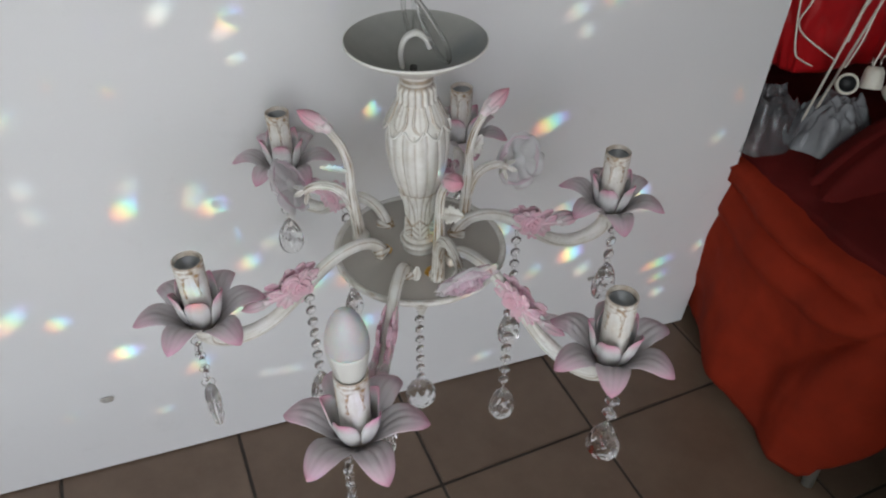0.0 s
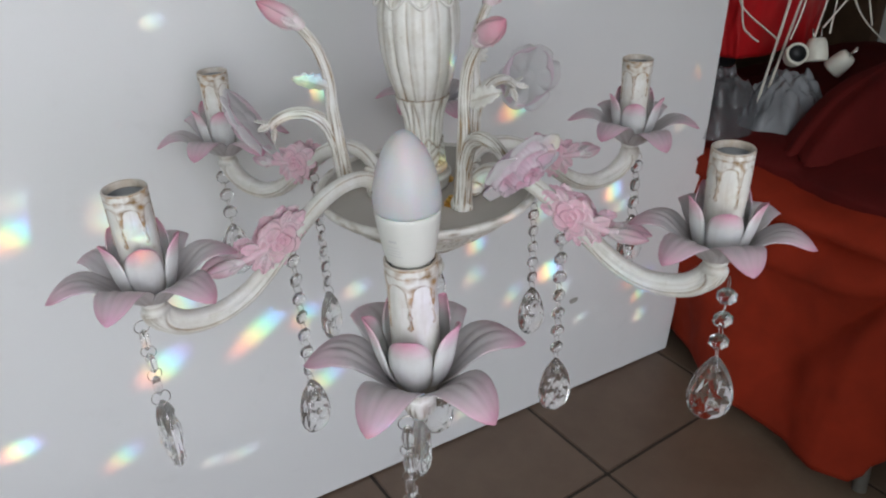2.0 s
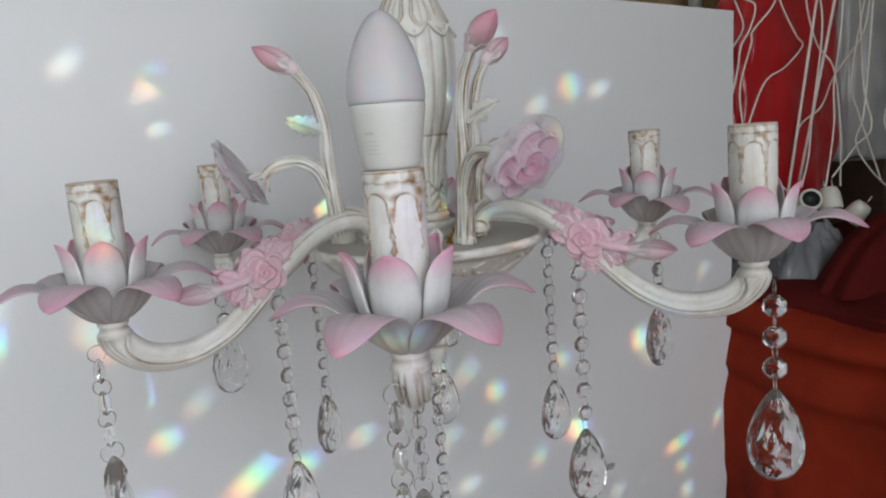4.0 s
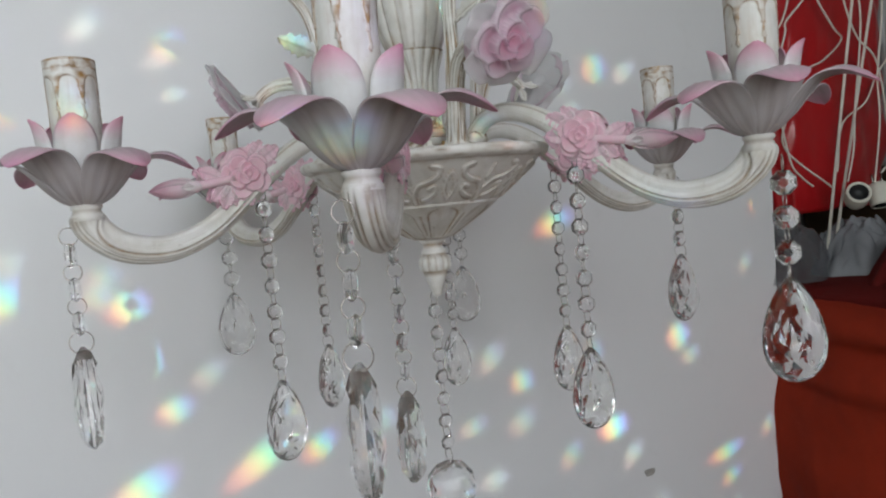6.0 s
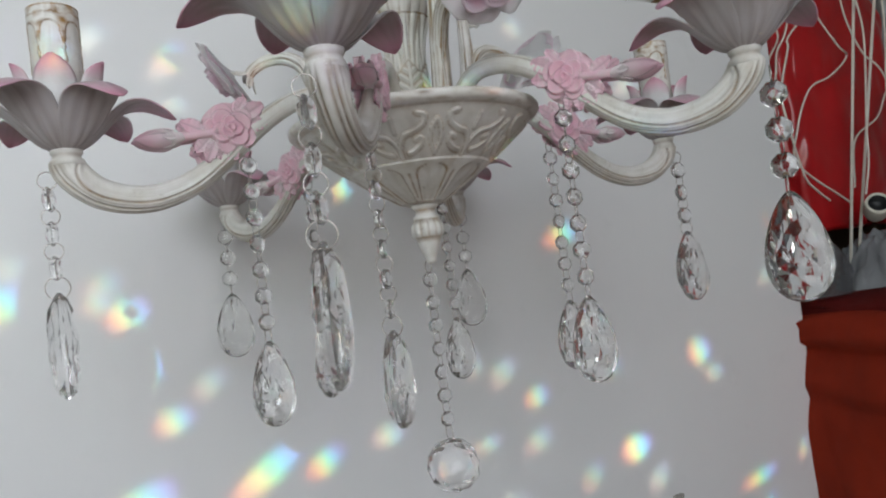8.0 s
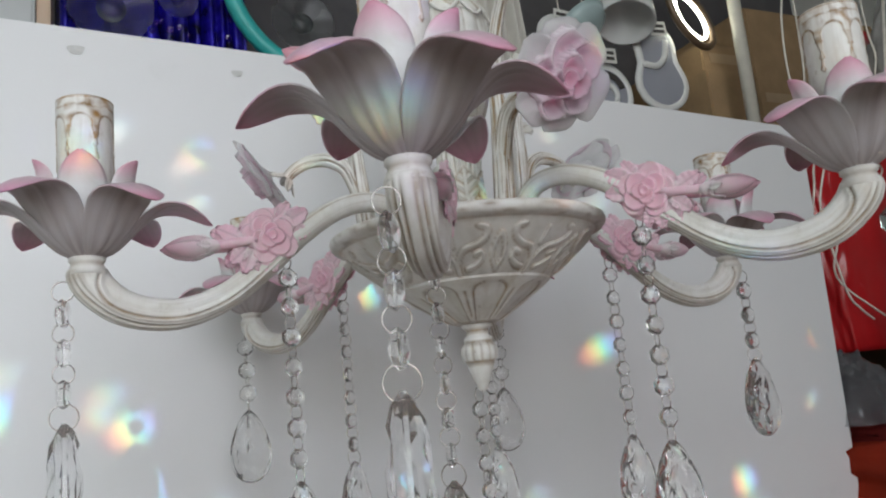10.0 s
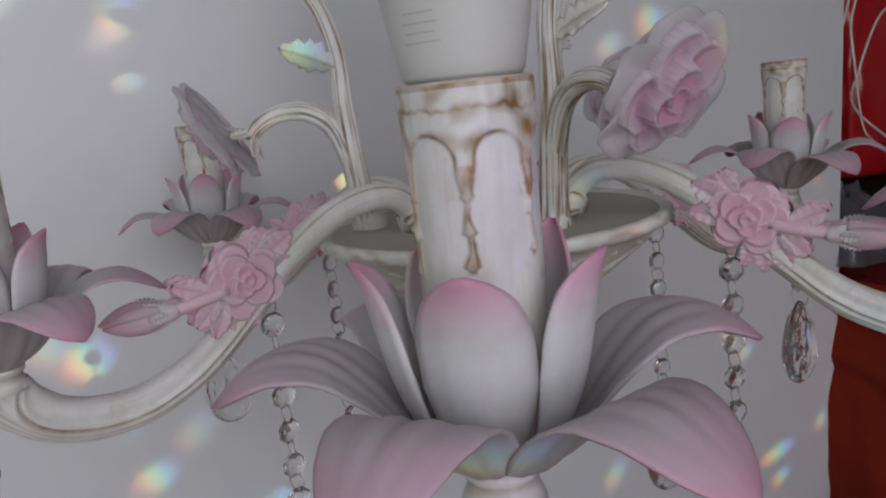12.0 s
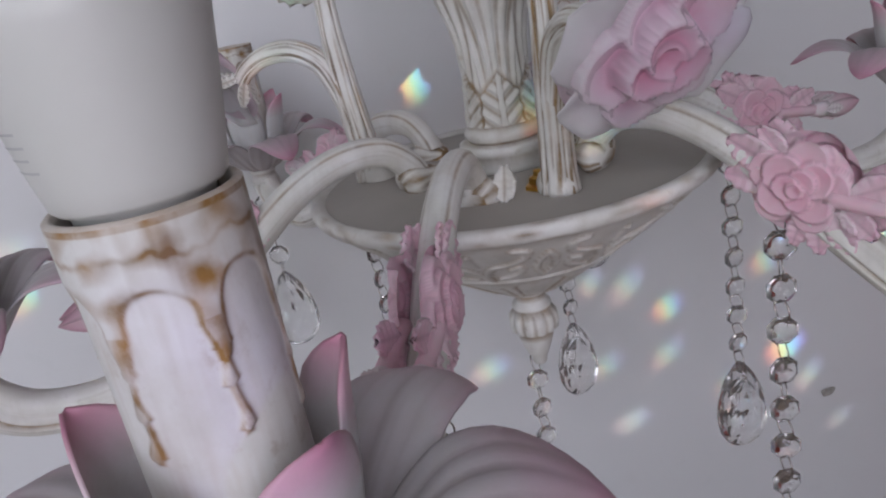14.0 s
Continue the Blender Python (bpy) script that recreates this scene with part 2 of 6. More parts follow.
PLASTIC = plain("bulb_plastic", (0.70, 0.69, 0.655), 0.38, 0, 0.02, 20, 0)
PRINT = plain("grey_print", (0.58, 0.57, 0.56), 0.6, 0, 0.05, 40, 0)


def bulb_glass():
    m, nt, b = material("frosted_bulb_glass")
    b.inputs["Base Color"].default_value = (0.77, 0.75, 0.78, 1)
    b.inputs["Roughness"].default_value, b.inputs["Transmission Weight"].default_value = 0.30, 0.35
    b.inputs["IOR"].default_value = 1.25
    b.inputs["Subsurface Weight"].default_value, b.inputs["Subsurface Scale"].default_value = 0.5, 0.01
    b.inputs["Coat Weight"].default_value, b.inputs["Coat Roughness"].default_value = 0.25, 0.14
    return m


FROSTED = bulb_glass()


# ---------------------------------------------------------------- mesh helpers
WORLD = {}


def finish(bm, name, mat, smooth=True, recalc=True):
    if recalc:
        bmesh.ops.recalc_face_normals(bm, faces=bm.faces)
    me = bpy.data.meshes.new(name)
    bm.to_mesh(me)
    bm.free()
    me.polygons.foreach_set("use_smooth", [smooth] * len(me.polygons))
    me.materials.append(mat)
    return me


def place(name, me, parent=None, m=Matrix(), label=""):
    ob = new(name, me)
    ob.matrix_basis = m
    WORLD[ob] = m.copy()
    if parent:
        ob.parent = parent
        ob.matrix_parent_inverse = WORLD[parent].inverted()
    if label:
        ob["label"] = label
    return ob


def part(name, bm, mat, parent, label="", m=Matrix(), smooth=True):
    return place(name, finish(bm, name, mat, smooth), parent, m, label)


def thing(name, m, label, category, group="", kind=""):
    ob = place(name, None, None, m)
    return tagged(ob, label, category, group, kind)


def layers(bm):
    """The float attributes tint and patina of a bmesh; on petals patina also carries painted shade."""
    fl = bm.verts.layers.float
    return fl.get("tint") or fl.new("tint"), fl.get("patina_shade") or fl.new("patina_shade")


def spline(points, n):
    """n + 1 places on a smooth curve through the points."""
    p = [Vector(q) for q in points]
    p = [2 * p[0] - p[1]] + p + [2 * p[-1] - p[-2]]
    out = []
    for i in range(n + 1):
        s = i / n * (len(p) - 3)
        k = min(int(s), len(p) - 4)
        t = s - k
        a, b, c, d = p[k : k + 4]
        out.append(0.5 * (2 * b + (c - a) * t + (2 * a - 5 * b + 4 * c - d) * t * t + (3 * b - a - 3 * c + d) * t**3))
    return out


def lathe(bm, profile, n=48, shape=None, close=True, hollows=None):
    """Turn (radius, height) rows round z. shape(angle, k, r, z) gives the radius; hollows(angle, k, r, z) the patina."""
    tint, pat = layers(bm)
    rings = []
    for k, (r, z) in enumerate(profile):
        if r < 1e-6:
            rings.append([bm.verts.new((0, 0, z))])
            continue
        ring = []
        for i in range(n):
            a = 2 * math.pi * i / n
            q = shape(a, k, r, z) if shape else r
            v = bm.verts.new((q * math.cos(a), q * math.sin(a), z))
            v[pat] = hollows(a, k, r, z) if hollows else 0.0
            ring.append(v)
        rings.append(ring)
    for a, b in zip(rings, rings[1:]):
        if len(a) == 1 and len(b) == 1:
            continue
        for i in range(n):
            j = (i + 1) % n
            if len(a) == 1:
                bm.faces.new((a[0], b[i], b[j]))
            elif len(b) == 1:
                bm.faces.new((a[i], a[j], b[0]))
            else:
                bm.faces.new((a[i], a[j], b[j], b[i]))
    return rings


def tube(bm, points, radii, n=12, lobes=0, depth=0.0, flat=1.0, caps=True, tint_at=None, up=(0, 1, 0), patina_shade=1.0, dry=0.0, twist=0.0):
    """A tube along the points; lobes and depth flute it, and the hollows take patina."""
    tint, pat = layers(bm)
    rings, count = [], len(points)
    side = Vector(up)
    for k, p in enumerate(points):
        t = (points[min(k + 1, count - 1)] - points[max(k - 1, 0)]).normalized()
        nrm = side.cross(t)
        nrm = nrm.normalized() if nrm.length > 1e-4 else Vector((1, 0, 0))
        bi = t.cross(nrm).normalized()
        side = bi if not lobes else side
        r = radii[k] if isinstance(radii, (list, tuple)) else radii
        ring = []
        for i in range(n):
            a = 2 * math.pi * i / n
            wave = 1 - 2 * max(0.0, math.cos(lobes * (a + twist * (k / count) ** 2))) ** 6 if lobes else 1.0
            deep = depth[k] if isinstance(depth, list) else depth
            q = r * (1 + deep * wave)
            v = bm.verts.new(p + q * (math.cos(a) * nrm + flat * math.sin(a) * bi))
            v[pat] = patina_shade * max(0.0, -wave) ** 1.6 * (min(1.0, deep / 0.05) if isinstance(depth, list) else 1.0) if lobes else 0.0
            if dry:
                v[pat] += dry * max(0.0, noise.noise(Vector((4.5 * math.cos(a), 4.5 * math.sin(a), k * 0.07 + 3))) + 0.5 * noise.noise(Vector((11 * math.cos(a), 11 * math.sin(a), k * 0.2)))) * 1.6
            v[tint] = tint_at(k / (count - 1)) if tint_at else 0.0
            ring.append(v)
        rings.append(ring)
    for a, b in zip(rings, rings[1:]):
        for i in range(n):
            bm.faces.new((a[i], a[(i + 1) % n], b[(i + 1) % n], b[i]))
    if caps:
        bm.faces.new(rings[0][::-1])
        bm.faces.new(rings[-1])
    return rings


def shell(bm, f, nu, nv, thick, back=1.0):
    """A thin sheet with two faces and a rim; f(u, v) gives a place, tint and patina, u along and v across, both 0 to 1."""
    tint, pat = layers(bm)
    grid = [[f(i / nu, j / nv) for j in range(nv + 1)] for i in range(nu + 1)]
    top, low = [], []
    for i in range(nu + 1):
        ra, rb = [], []
        for j in range(nv + 1):
            p, t, h = grid[i][j]
            du = grid[min(i + 1, nu)][j][0] - grid[max(i - 1, 0)][j][0]
            dv = grid[i][min(j + 1, nv)][0] - grid[i][max(j - 1, 0)][0]
            nr = du.cross(dv)
            nr = nr.normalized() if nr.length > 1e-12 else Vector((0, 0, 1))
            for row, q, w in ((ra, p, 1.0), (rb, p - nr * thick, back)):
                v = bm.verts.new(q)
                v[tint], v[pat] = t * w, h
                row.append(v)
        top.append(ra)
        low.append(rb)
    for i in range(nu):
        for j in range(nv):
            bm.faces.new((top[i][j], top[i + 1][j], top[i + 1][j + 1], top[i][j + 1]))
            bm.faces.new((low[i][j], low[i][j + 1], low[i + 1][j + 1], low[i + 1][j]))
    for j in range(nv):
        bm.faces.new((top[0][j], top[0][j + 1], low[0][j + 1], low[0][j]))
        bm.faces.new((top[nu][j + 1], top[nu][j], low[nu][j], low[nu][j + 1]))
    for i in range(nu):
        bm.faces.new((top[i + 1][0], top[i][0], low[i][0], low[i + 1][0]))
        bm.faces.new((top[i][nv], top[i + 1][nv], low[i + 1][nv], low[i][nv]))


def curve_at(rows, u):
    """The value at u of rows (u, value), smooth between them."""
    for (a, x), (b, y) in zip(rows, rows[1:]):
        if u <= b:
            s = (u - a) / (b - a)
            return x + (y - x) * s
    return rows[-1][1]


def box(bm, lo, hi, bevel=0.0):
    r = bmesh.ops.create_cube(bm, size=1.0)
    c, d = (Vector(lo) + Vector(hi)) / 2, Vector(hi) - Vector(lo)
    for v in r["verts"]:
        v.co = Vector((c.x + v.co.x * d.x, c.y + v.co.y * d.y, c.z + v.co.z * d.z))
    if bevel:
        edges = list({e for v in r["verts"] for e in v.link_edges})
        bmesh.ops.bevel(bm, geom=edges, offset=bevel, segments=2, affect="EDGES")


def leaf_shape(bm, length, width, m, tint0=0.0, tint1=0.2, teeth=6, bend=0.25, thick=0.0012, jag=0.16):
    before = set(bm.verts)

    def f(u, v):
        s = 2 * v - 1
        w = width * math.sin(min(1, u * 0.93 + 0.07) * math.pi) ** 0.75
        w *= 1 + jag * (((u * teeth) % 1.0) - 0.5)
        return Vector((length * u, s * w, bend * length * (u * u) + 0.25 * w * abs(s) - 0.0006 * math.cos(u * 30) * abs(s))), tint0 + (tint1 - tint0) * u, 0.55 * math.exp(-((s / 0.14) ** 2)) + 0.3 * max(0, math.cos(u * 30 + 6 * abs(s)) - 0.6)

    shell(bm, f, 18, 8, thick)
    for v in bm.verts:
        if v not in before:
            v.co = m @ v.co


def ring_mesh(bm, centre, major, minor, normal="Y", squash=1.0, n=16, m=6):
    tint, pat = layers(bm)
    rows = []
    for i in range(n):
        a = 2 * math.pi * i / n
        row = []
        for j in range(m):
            b = 2 * math.pi * j / m
            r = major + minor * math.cos(b)
            x, z, y = r * math.cos(a) * squash, r * math.sin(a), minor * math.sin(b)
            q = (x, y, z) if normal == "Y" else (y, x, z) if normal == "X" else (x, z, y)
            row.append(bm.verts.new(Vector(centre) + Vector(q)))
        rows.append(row)
    for i in range(n):
        for j in range(m):
            a, b = rows[i], rows[(i + 1) % n]
            bm.faces.new((a[j], b[j], b[(j + 1) % m], a[(j + 1) % m]))


# ---------------------------------------------------------------- the room
BX, BN = Vector((0.8329, 0.5534, 0)), Vector((0.5534, -0.8329, 0))  # along the board, and out of it towards the viewer
BACK = -0.317


def bp(u, n, z):
    """A place by its run along the board, its distance out of the board's line and its height."""
    return u * BX + n * BN + Vector((0, 0, z))


BOARD_TURN = Matrix(((BX.x, BN.x, 0, 0), (BX.y, BN.y, 0, 0), (0, 0, 1, 0), (0, 0, 0, 1)))

PLASTER = plain("wall_plaster", (0.72, 0.71, 0.68), 0.8, 0, 0.1, 6, 0.3)
CEIL = plain("ceiling_paint", (0.7, 0.69, 0.66), 0.8, 0, 0.05, 6, 0.1)


def room():
    """Plain walls round the shop, open at the front and with one window at the side."""
    def wall(name, boxes, label, mat=PLASTER):
        bm = bmesh.new()
        for lo, hi in boxes:
            box(bm, lo, hi)
        tagged(place(name, finish(bm, name, mat, False)), label, "wall", kind="structure")
    wall("wall_south", [((-2.4, -2.7, 0), (-2.0, -2.52, 2.7)), ((-0.6, -2.7, 0), (-0.18, -2.52, 2.7)), ((2.15, -2.7, 0), (2.8, -2.52, 2.7)), ((-2.0, -2.7, 0), (-0.6, -2.52, 0.4)), ((-2.0, -2.7, 2.4), (-0.6, -2.52, 2.7)), ((-0.18, -2.7, 0), (2.15, -2.52, 0.35)), ((-0.18, -2.7, 2.42), (2.15, -2.52, 2.7))], "plain plaster wall with two window openings")
    wall("wall_west", [((-2.4, -2.52, 0), (-2.2, 3.0, 2.7))], "plain plaster wall")
    wall("wall_north", [((-2.4, 3.0, 0), (2.8, 3.18, 2.7))], "plain plaster wall at the back")
    wall("wall_east", [((2.6, -2.52, 0), (2.8, 3.0, 2.7))], "plain plaster wall at the side")
    # not seen: added to hold the daylight off the cloths at the right
    wall("shade_partition", [((1.22, -1.56, 0), (2.6, -1.46, 2.7))], "unseen plaster wall that keeps light off the right side")
    bm = bmesh.new()
    box(bm, (-2.4, -2.7, 2.7), (2.8, 3.18, 2.85))
    tagged(place("ceiling", finish(bm, "ceiling", CEIL, False)), "pale painted ceiling", "ceiling", kind="structure")


room()


def board_material():
    m, nt, b = material("white_board_paint")
    big = ramp(nt, noise_tex(nt, 2.2, 3, 0.5), [(0.3, (0.76, 0.755, 0.76)), (0.7, (0.80, 0.795, 0.80))])
    scuff = ramp(nt, noise_tex(nt, 14, 6, 0.65), [(0.60, 0.0), (0.78, 0.22)])
    link(nt, mix(nt, scuff, big, (0.60, 0.59, 0.57)), b.inputs["Base Color"])
    b.inputs["Roughness"].default_value = 0.42
    bump(nt, b, noise_tex(nt, 90, 4, 0.6), 0.12, 0.0006)
    return m


def white_board():
    """The white panel that stands behind the lamp."""
    top = thing("white_board", BOARD_TURN @ pose(0.0, BACK, 0), "large white painted board standing on the tiled floor", "board", kind="structure")
    bm = bmesh.new()
    layers(bm)
    nu, nz = 40, 16
    grid = []
    for i in range(nu + 1):
        row = []
        for k in range(nz + 1):
            s, h = i / nu, k / nz
            u = -1.5 + s * (2.233 + 0.032 * h)
            z = 0.004 + h * (0.922 + 0.059 * (0.765 - u))
            y = 0.004 * math.sin(u * 3.1 + 0.6) * h - (0.012 + 0.016 * (0.765 - u)) * max(0.0, 1 - z / 0.24)
            row.append((u, y, z))
        grid.append(row)
    front = [[bm.verts.new(q) for q in row] for row in grid]
    back = [[bm.verts.new((q[0], q[1] - 0.012, q[2])) for q in row] for row in grid]
    for i in range(nu):
        for k in range(nz):
            bm.faces.new((front[i][k], front[i + 1][k], front[i + 1][k + 1], front[i][k + 1]))
            bm.faces.new((back[i][k], back[i][k + 1], back[i + 1][k + 1], back[i + 1][k]))
    def rim(*corners):  # edges of its own, so that the face stays flat up to its rim
        bm.faces.new([bm.verts.new(v.co) for v in corners])

    for i in range(nu):
        for k in (0, nz):
            rim(front[i][k], front[i + 1][k], back[i + 1][k], back[i][k])
    for k in range(nz):
        for i in (0, nu):
            rim(front[i][k], front[i][k + 1], back[i][k + 1], back[i][k])
    part("panel", bm, board_material(), top, m=WORLD[top])
    chip = plain("chipped_paint", (0.36, 0.34, 0.31), 0.8, 0, 0.3, 200, 0.3)
    smudge = plain("grey_smudge", (0.62, 0.615, 0.60), 0.7, 0, 0.1, 200, 0.2)
    for u, z, r in ((-0.462, 0.219, 0.011), (0.462, 0.226, 0.0095), (-0.10, 0.948, 0.006), (-0.262, 0.962, 0.008)):
        bm = bmesh.new()
        layers(bm)
        rim = [bm.verts.new((u + r * math.cos(a) * (1 + 0.2 * math.sin(3 * a + u)), 0.004 * math.sin(u * 3.1 + 0.6) * z + 0.0012, z + r * 0.75 * math.sin(a) * (1 + 0.25 * math.cos(2 * a)))) for a in [k * math.pi / 7 for k in range(14)]]
        mid = bm.verts.new((u, 0.004 * math.sin(u * 3.1 + 0.6) * z + 0.0018, z))
        for k in range(14):
            bm.faces.new((rim[k], rim[(k + 1) % 14], mid))
        part("paint_chip", bm, chip if z < 0.5 else smudge, top, "small grey-brown chip in the paint", WORLD[top])


white_board()

# ---------------------------------------------------------------- the chandelier
ARMS = [(-85.9, 0.0057, 0.001), (-26.1, 0.0036, 0.005), (34.1, -0.001, -0.001), (91.7, 0.004, -0.006), (149.8, -0.001, -0.002), (222.1, -0.0073, 0.002)]
STEMS = [186, -53, 47]
R = 0.258
lamp = thing("chandelier", pose(0, 0, 0.578), "shabby white six-armed chandelier with pink metal flowers", "chandelier")


def about(angle, dr=0.0, dz=0.0):
    return pose(0, 0, dz, 0, 0, angle) @ pose(dr, 0, 0)


CORE = pose(0.006, -0.003, 0)


def plate_and_bowl():
    bm = bmesh.new()
    lathe(bm, [(0, 0.6905), (0.03, 0.6905), (0.06, 0.6902), (0.0925, 0.690)], 64)
    part("plate", bm, PLATE, lamp, "flat grey-beige top plate", CORE)
    bm = bmesh.new()
    rows = [(0.0924, 0.6898), (0.0945, 0.6914), (0.0974, 0.6920), (0.0994, 0.6908), (0.1, 0.6888), (0.0994, 0.6864), (0.0978, 0.6846), (0.0948, 0.6838), (0.0926, 0.6826)]
    head = len(rows)
    outline = [(0.6826, 0.0926), (0.6765, 0.0865), (0.672, 0.0815), (0.6675, 0.0757), (0.663, 0.0700), (0.658, 0.0640), (0.6535, 0.0580), (0.651, 0.0548), (0.648, 0.0508), (0.643, 0.0440), (0.638, 0.0365), (0.6325, 0.0282), (0.628, 0.0212), (0.6255, 0.0168)]
    rows += [(curve_at(outline[::-1], 0.6826 - 0.0571 * k / 76), 0.6826 - 0.0571 * k / 76) for k in range(1, 77)]
    rows += [(0.0145, 0.6245), (0.011, 0.6245), (0.0, 0.6245)]
    # a branch of the Y-shaped scroll, in millimetres from its foot, and the comma beside it
    branch = [(p.x, p.y) for p in spline([(0.3, -1.0, 0), (1.5, 6.0, 0), (6.0, 11.5, 0), (13.5, 13.5, 0), (19.5, 17.0, 0), (20.5, 22.0, 0), (16.5, 23.6, 0)], 46)]
    comma = [(p.x, p.y) for p in spline([(6.5, 1.0, 0), (12.5, 2.2, 0), (18.0, 6.0, 0), (17.5, 9.8, 0), (13.5, 8.6, 0)], 20)]
    frond = [(p.x, p.y) for p in spline([(28.6, 0.5, 0), (25.0, 7.0, 0), (26.0, 14.0, 0), (29.0, 19.5, 0)], 24)]
    sprig = [(p.x, p.y) for p in spline([(0.0, 14.0, 0), (0.0, 18.0, 0), (0.0, 22.0, 0)], 8)]

    def ridge(x, h, line, wide):
        d = min(math.hypot(x - p, h - q) for p, q in line) / wide
        return max(0.0, 1 - d * d), math.exp(-(((d - 1.12) / 0.28) ** 2))

    known = {}

    def carve(a, z):
        """Height of the relief in metres and its patina."""
        q = abs((a / (2 * math.pi) * 8 + 0.5) % 1.0 - 0.5)  # 0 on a scroll, half between two
        key = round(q, 5), round(z, 6)
        if key in known:
            return known[key]
        x = q * 58.0
        if z > 0.6515:
            h = (z - 0.6545) * 1000 * 1.0
            tops, lines = zip(*(ridge(x, h, *w) for w in ((branch, 1.7), (comma, 1.6), (sprig, 1.4), (frond, 1.4))))
            fade = min(1.0, (0.6826 - z) / 0.0015)
            up, dark = max(tops), max(lines)
            known[key] = (fade * (0.0024 * up ** 0.7 - 0.0005), fade * 0.60 * dark * (1 - up) + 0.10)
        elif z > 0.6262:
            h = (z - 0.6262) / 0.0225  # arched panels between narrow tongues
            arch = 0.40 * (1 - max(0.0, (h - 0.72) / 0.28) ** 2) ** 0.5 if h < 1 else 0.0
            c = (0.5 - q) * 2
            inside = (arch * 1.75 - c) * 9 if h < 1 else -2.0
            panel = 1 / (1 + math.exp(-max(-30.0, min(30.0, inside * 3))))
            slot = max(0.0, 1 - (q / 0.045) ** 2) if 0.1 < h < 0.8 else 0.0
            dark = max(math.exp(-(((inside - 0.25) / 0.40) ** 2)), 0.8 * slot)
            known[key] = (0.0010 - 0.0022 * panel + 0.0007 * math.exp(-(((inside + 0.7) / 0.5) ** 2)) - 0.0014 * slot, 0.95 * dark + 0.06)
        else:
            known[key] = (0.0, 0.5)
        return known[key]

    def shape(a, k, r, z):
        return r + (carve(a, z)[0] if head <= k < head + 76 else 0.0)

    def hollow(a, k, r, z):
        if head <= k < head + 76:
            return min(1.0, carve(a, z)[1] + 0.35 * max(0.0, noise.noise(Vector((9 * math.cos(a), 9 * math.sin(a), z * 90)))))
        scuff = max(0.0, noise.noise(Vector((9 * math.cos(a), 9 * math.sin(a), k * 3.1))) - 0.10) * 1.2
        return 0.6 if k >= head - 1 else scuff if k > 1 else 0.0

    lathe(bm, rows, 384, shape, hollows=hollow)
    part("bowl", bm, WHITE, lamp, "white bowl with scrolls and ribs in relief", CORE)
    bm = bmesh.new()
    rows = [(0.0000, 0.6250), (0.0108, 0.6250), (0.0108, 0.6225), (0.0079, 0.620), (0.0079, 0.6165), (0.0101, 0.6150), (0.0105, 0.6135), (0.0099, 0.612), (0.0122, 0.608), (0.0127, 0.604), (0.0119, 0.5995), (0.0100, 0.598), (0.0090, 0.594), (0.0073, 0.589), (0.0052, 0.584), (0.0040, 0.5815), (0.0040, 0.5795), (0.0030, 0.578), (0.0000, 0.5776)]
    lathe(bm, rows, 48, lambda a, k, r, z: r * (1 + (0.07 * math.cos(12 * a) if 8 <= k <= 10 else 0)), hollows=lambda a, k, r, z: 0.8 if k in (3, 7, 11) else (0.5 * max(0, -math.cos(12 * a)) if 8 <= k <= 10 else 0))
    part("finial", bm, WHITE, lamp, "white turned drop finial", CORE)


plate_and_bowl()


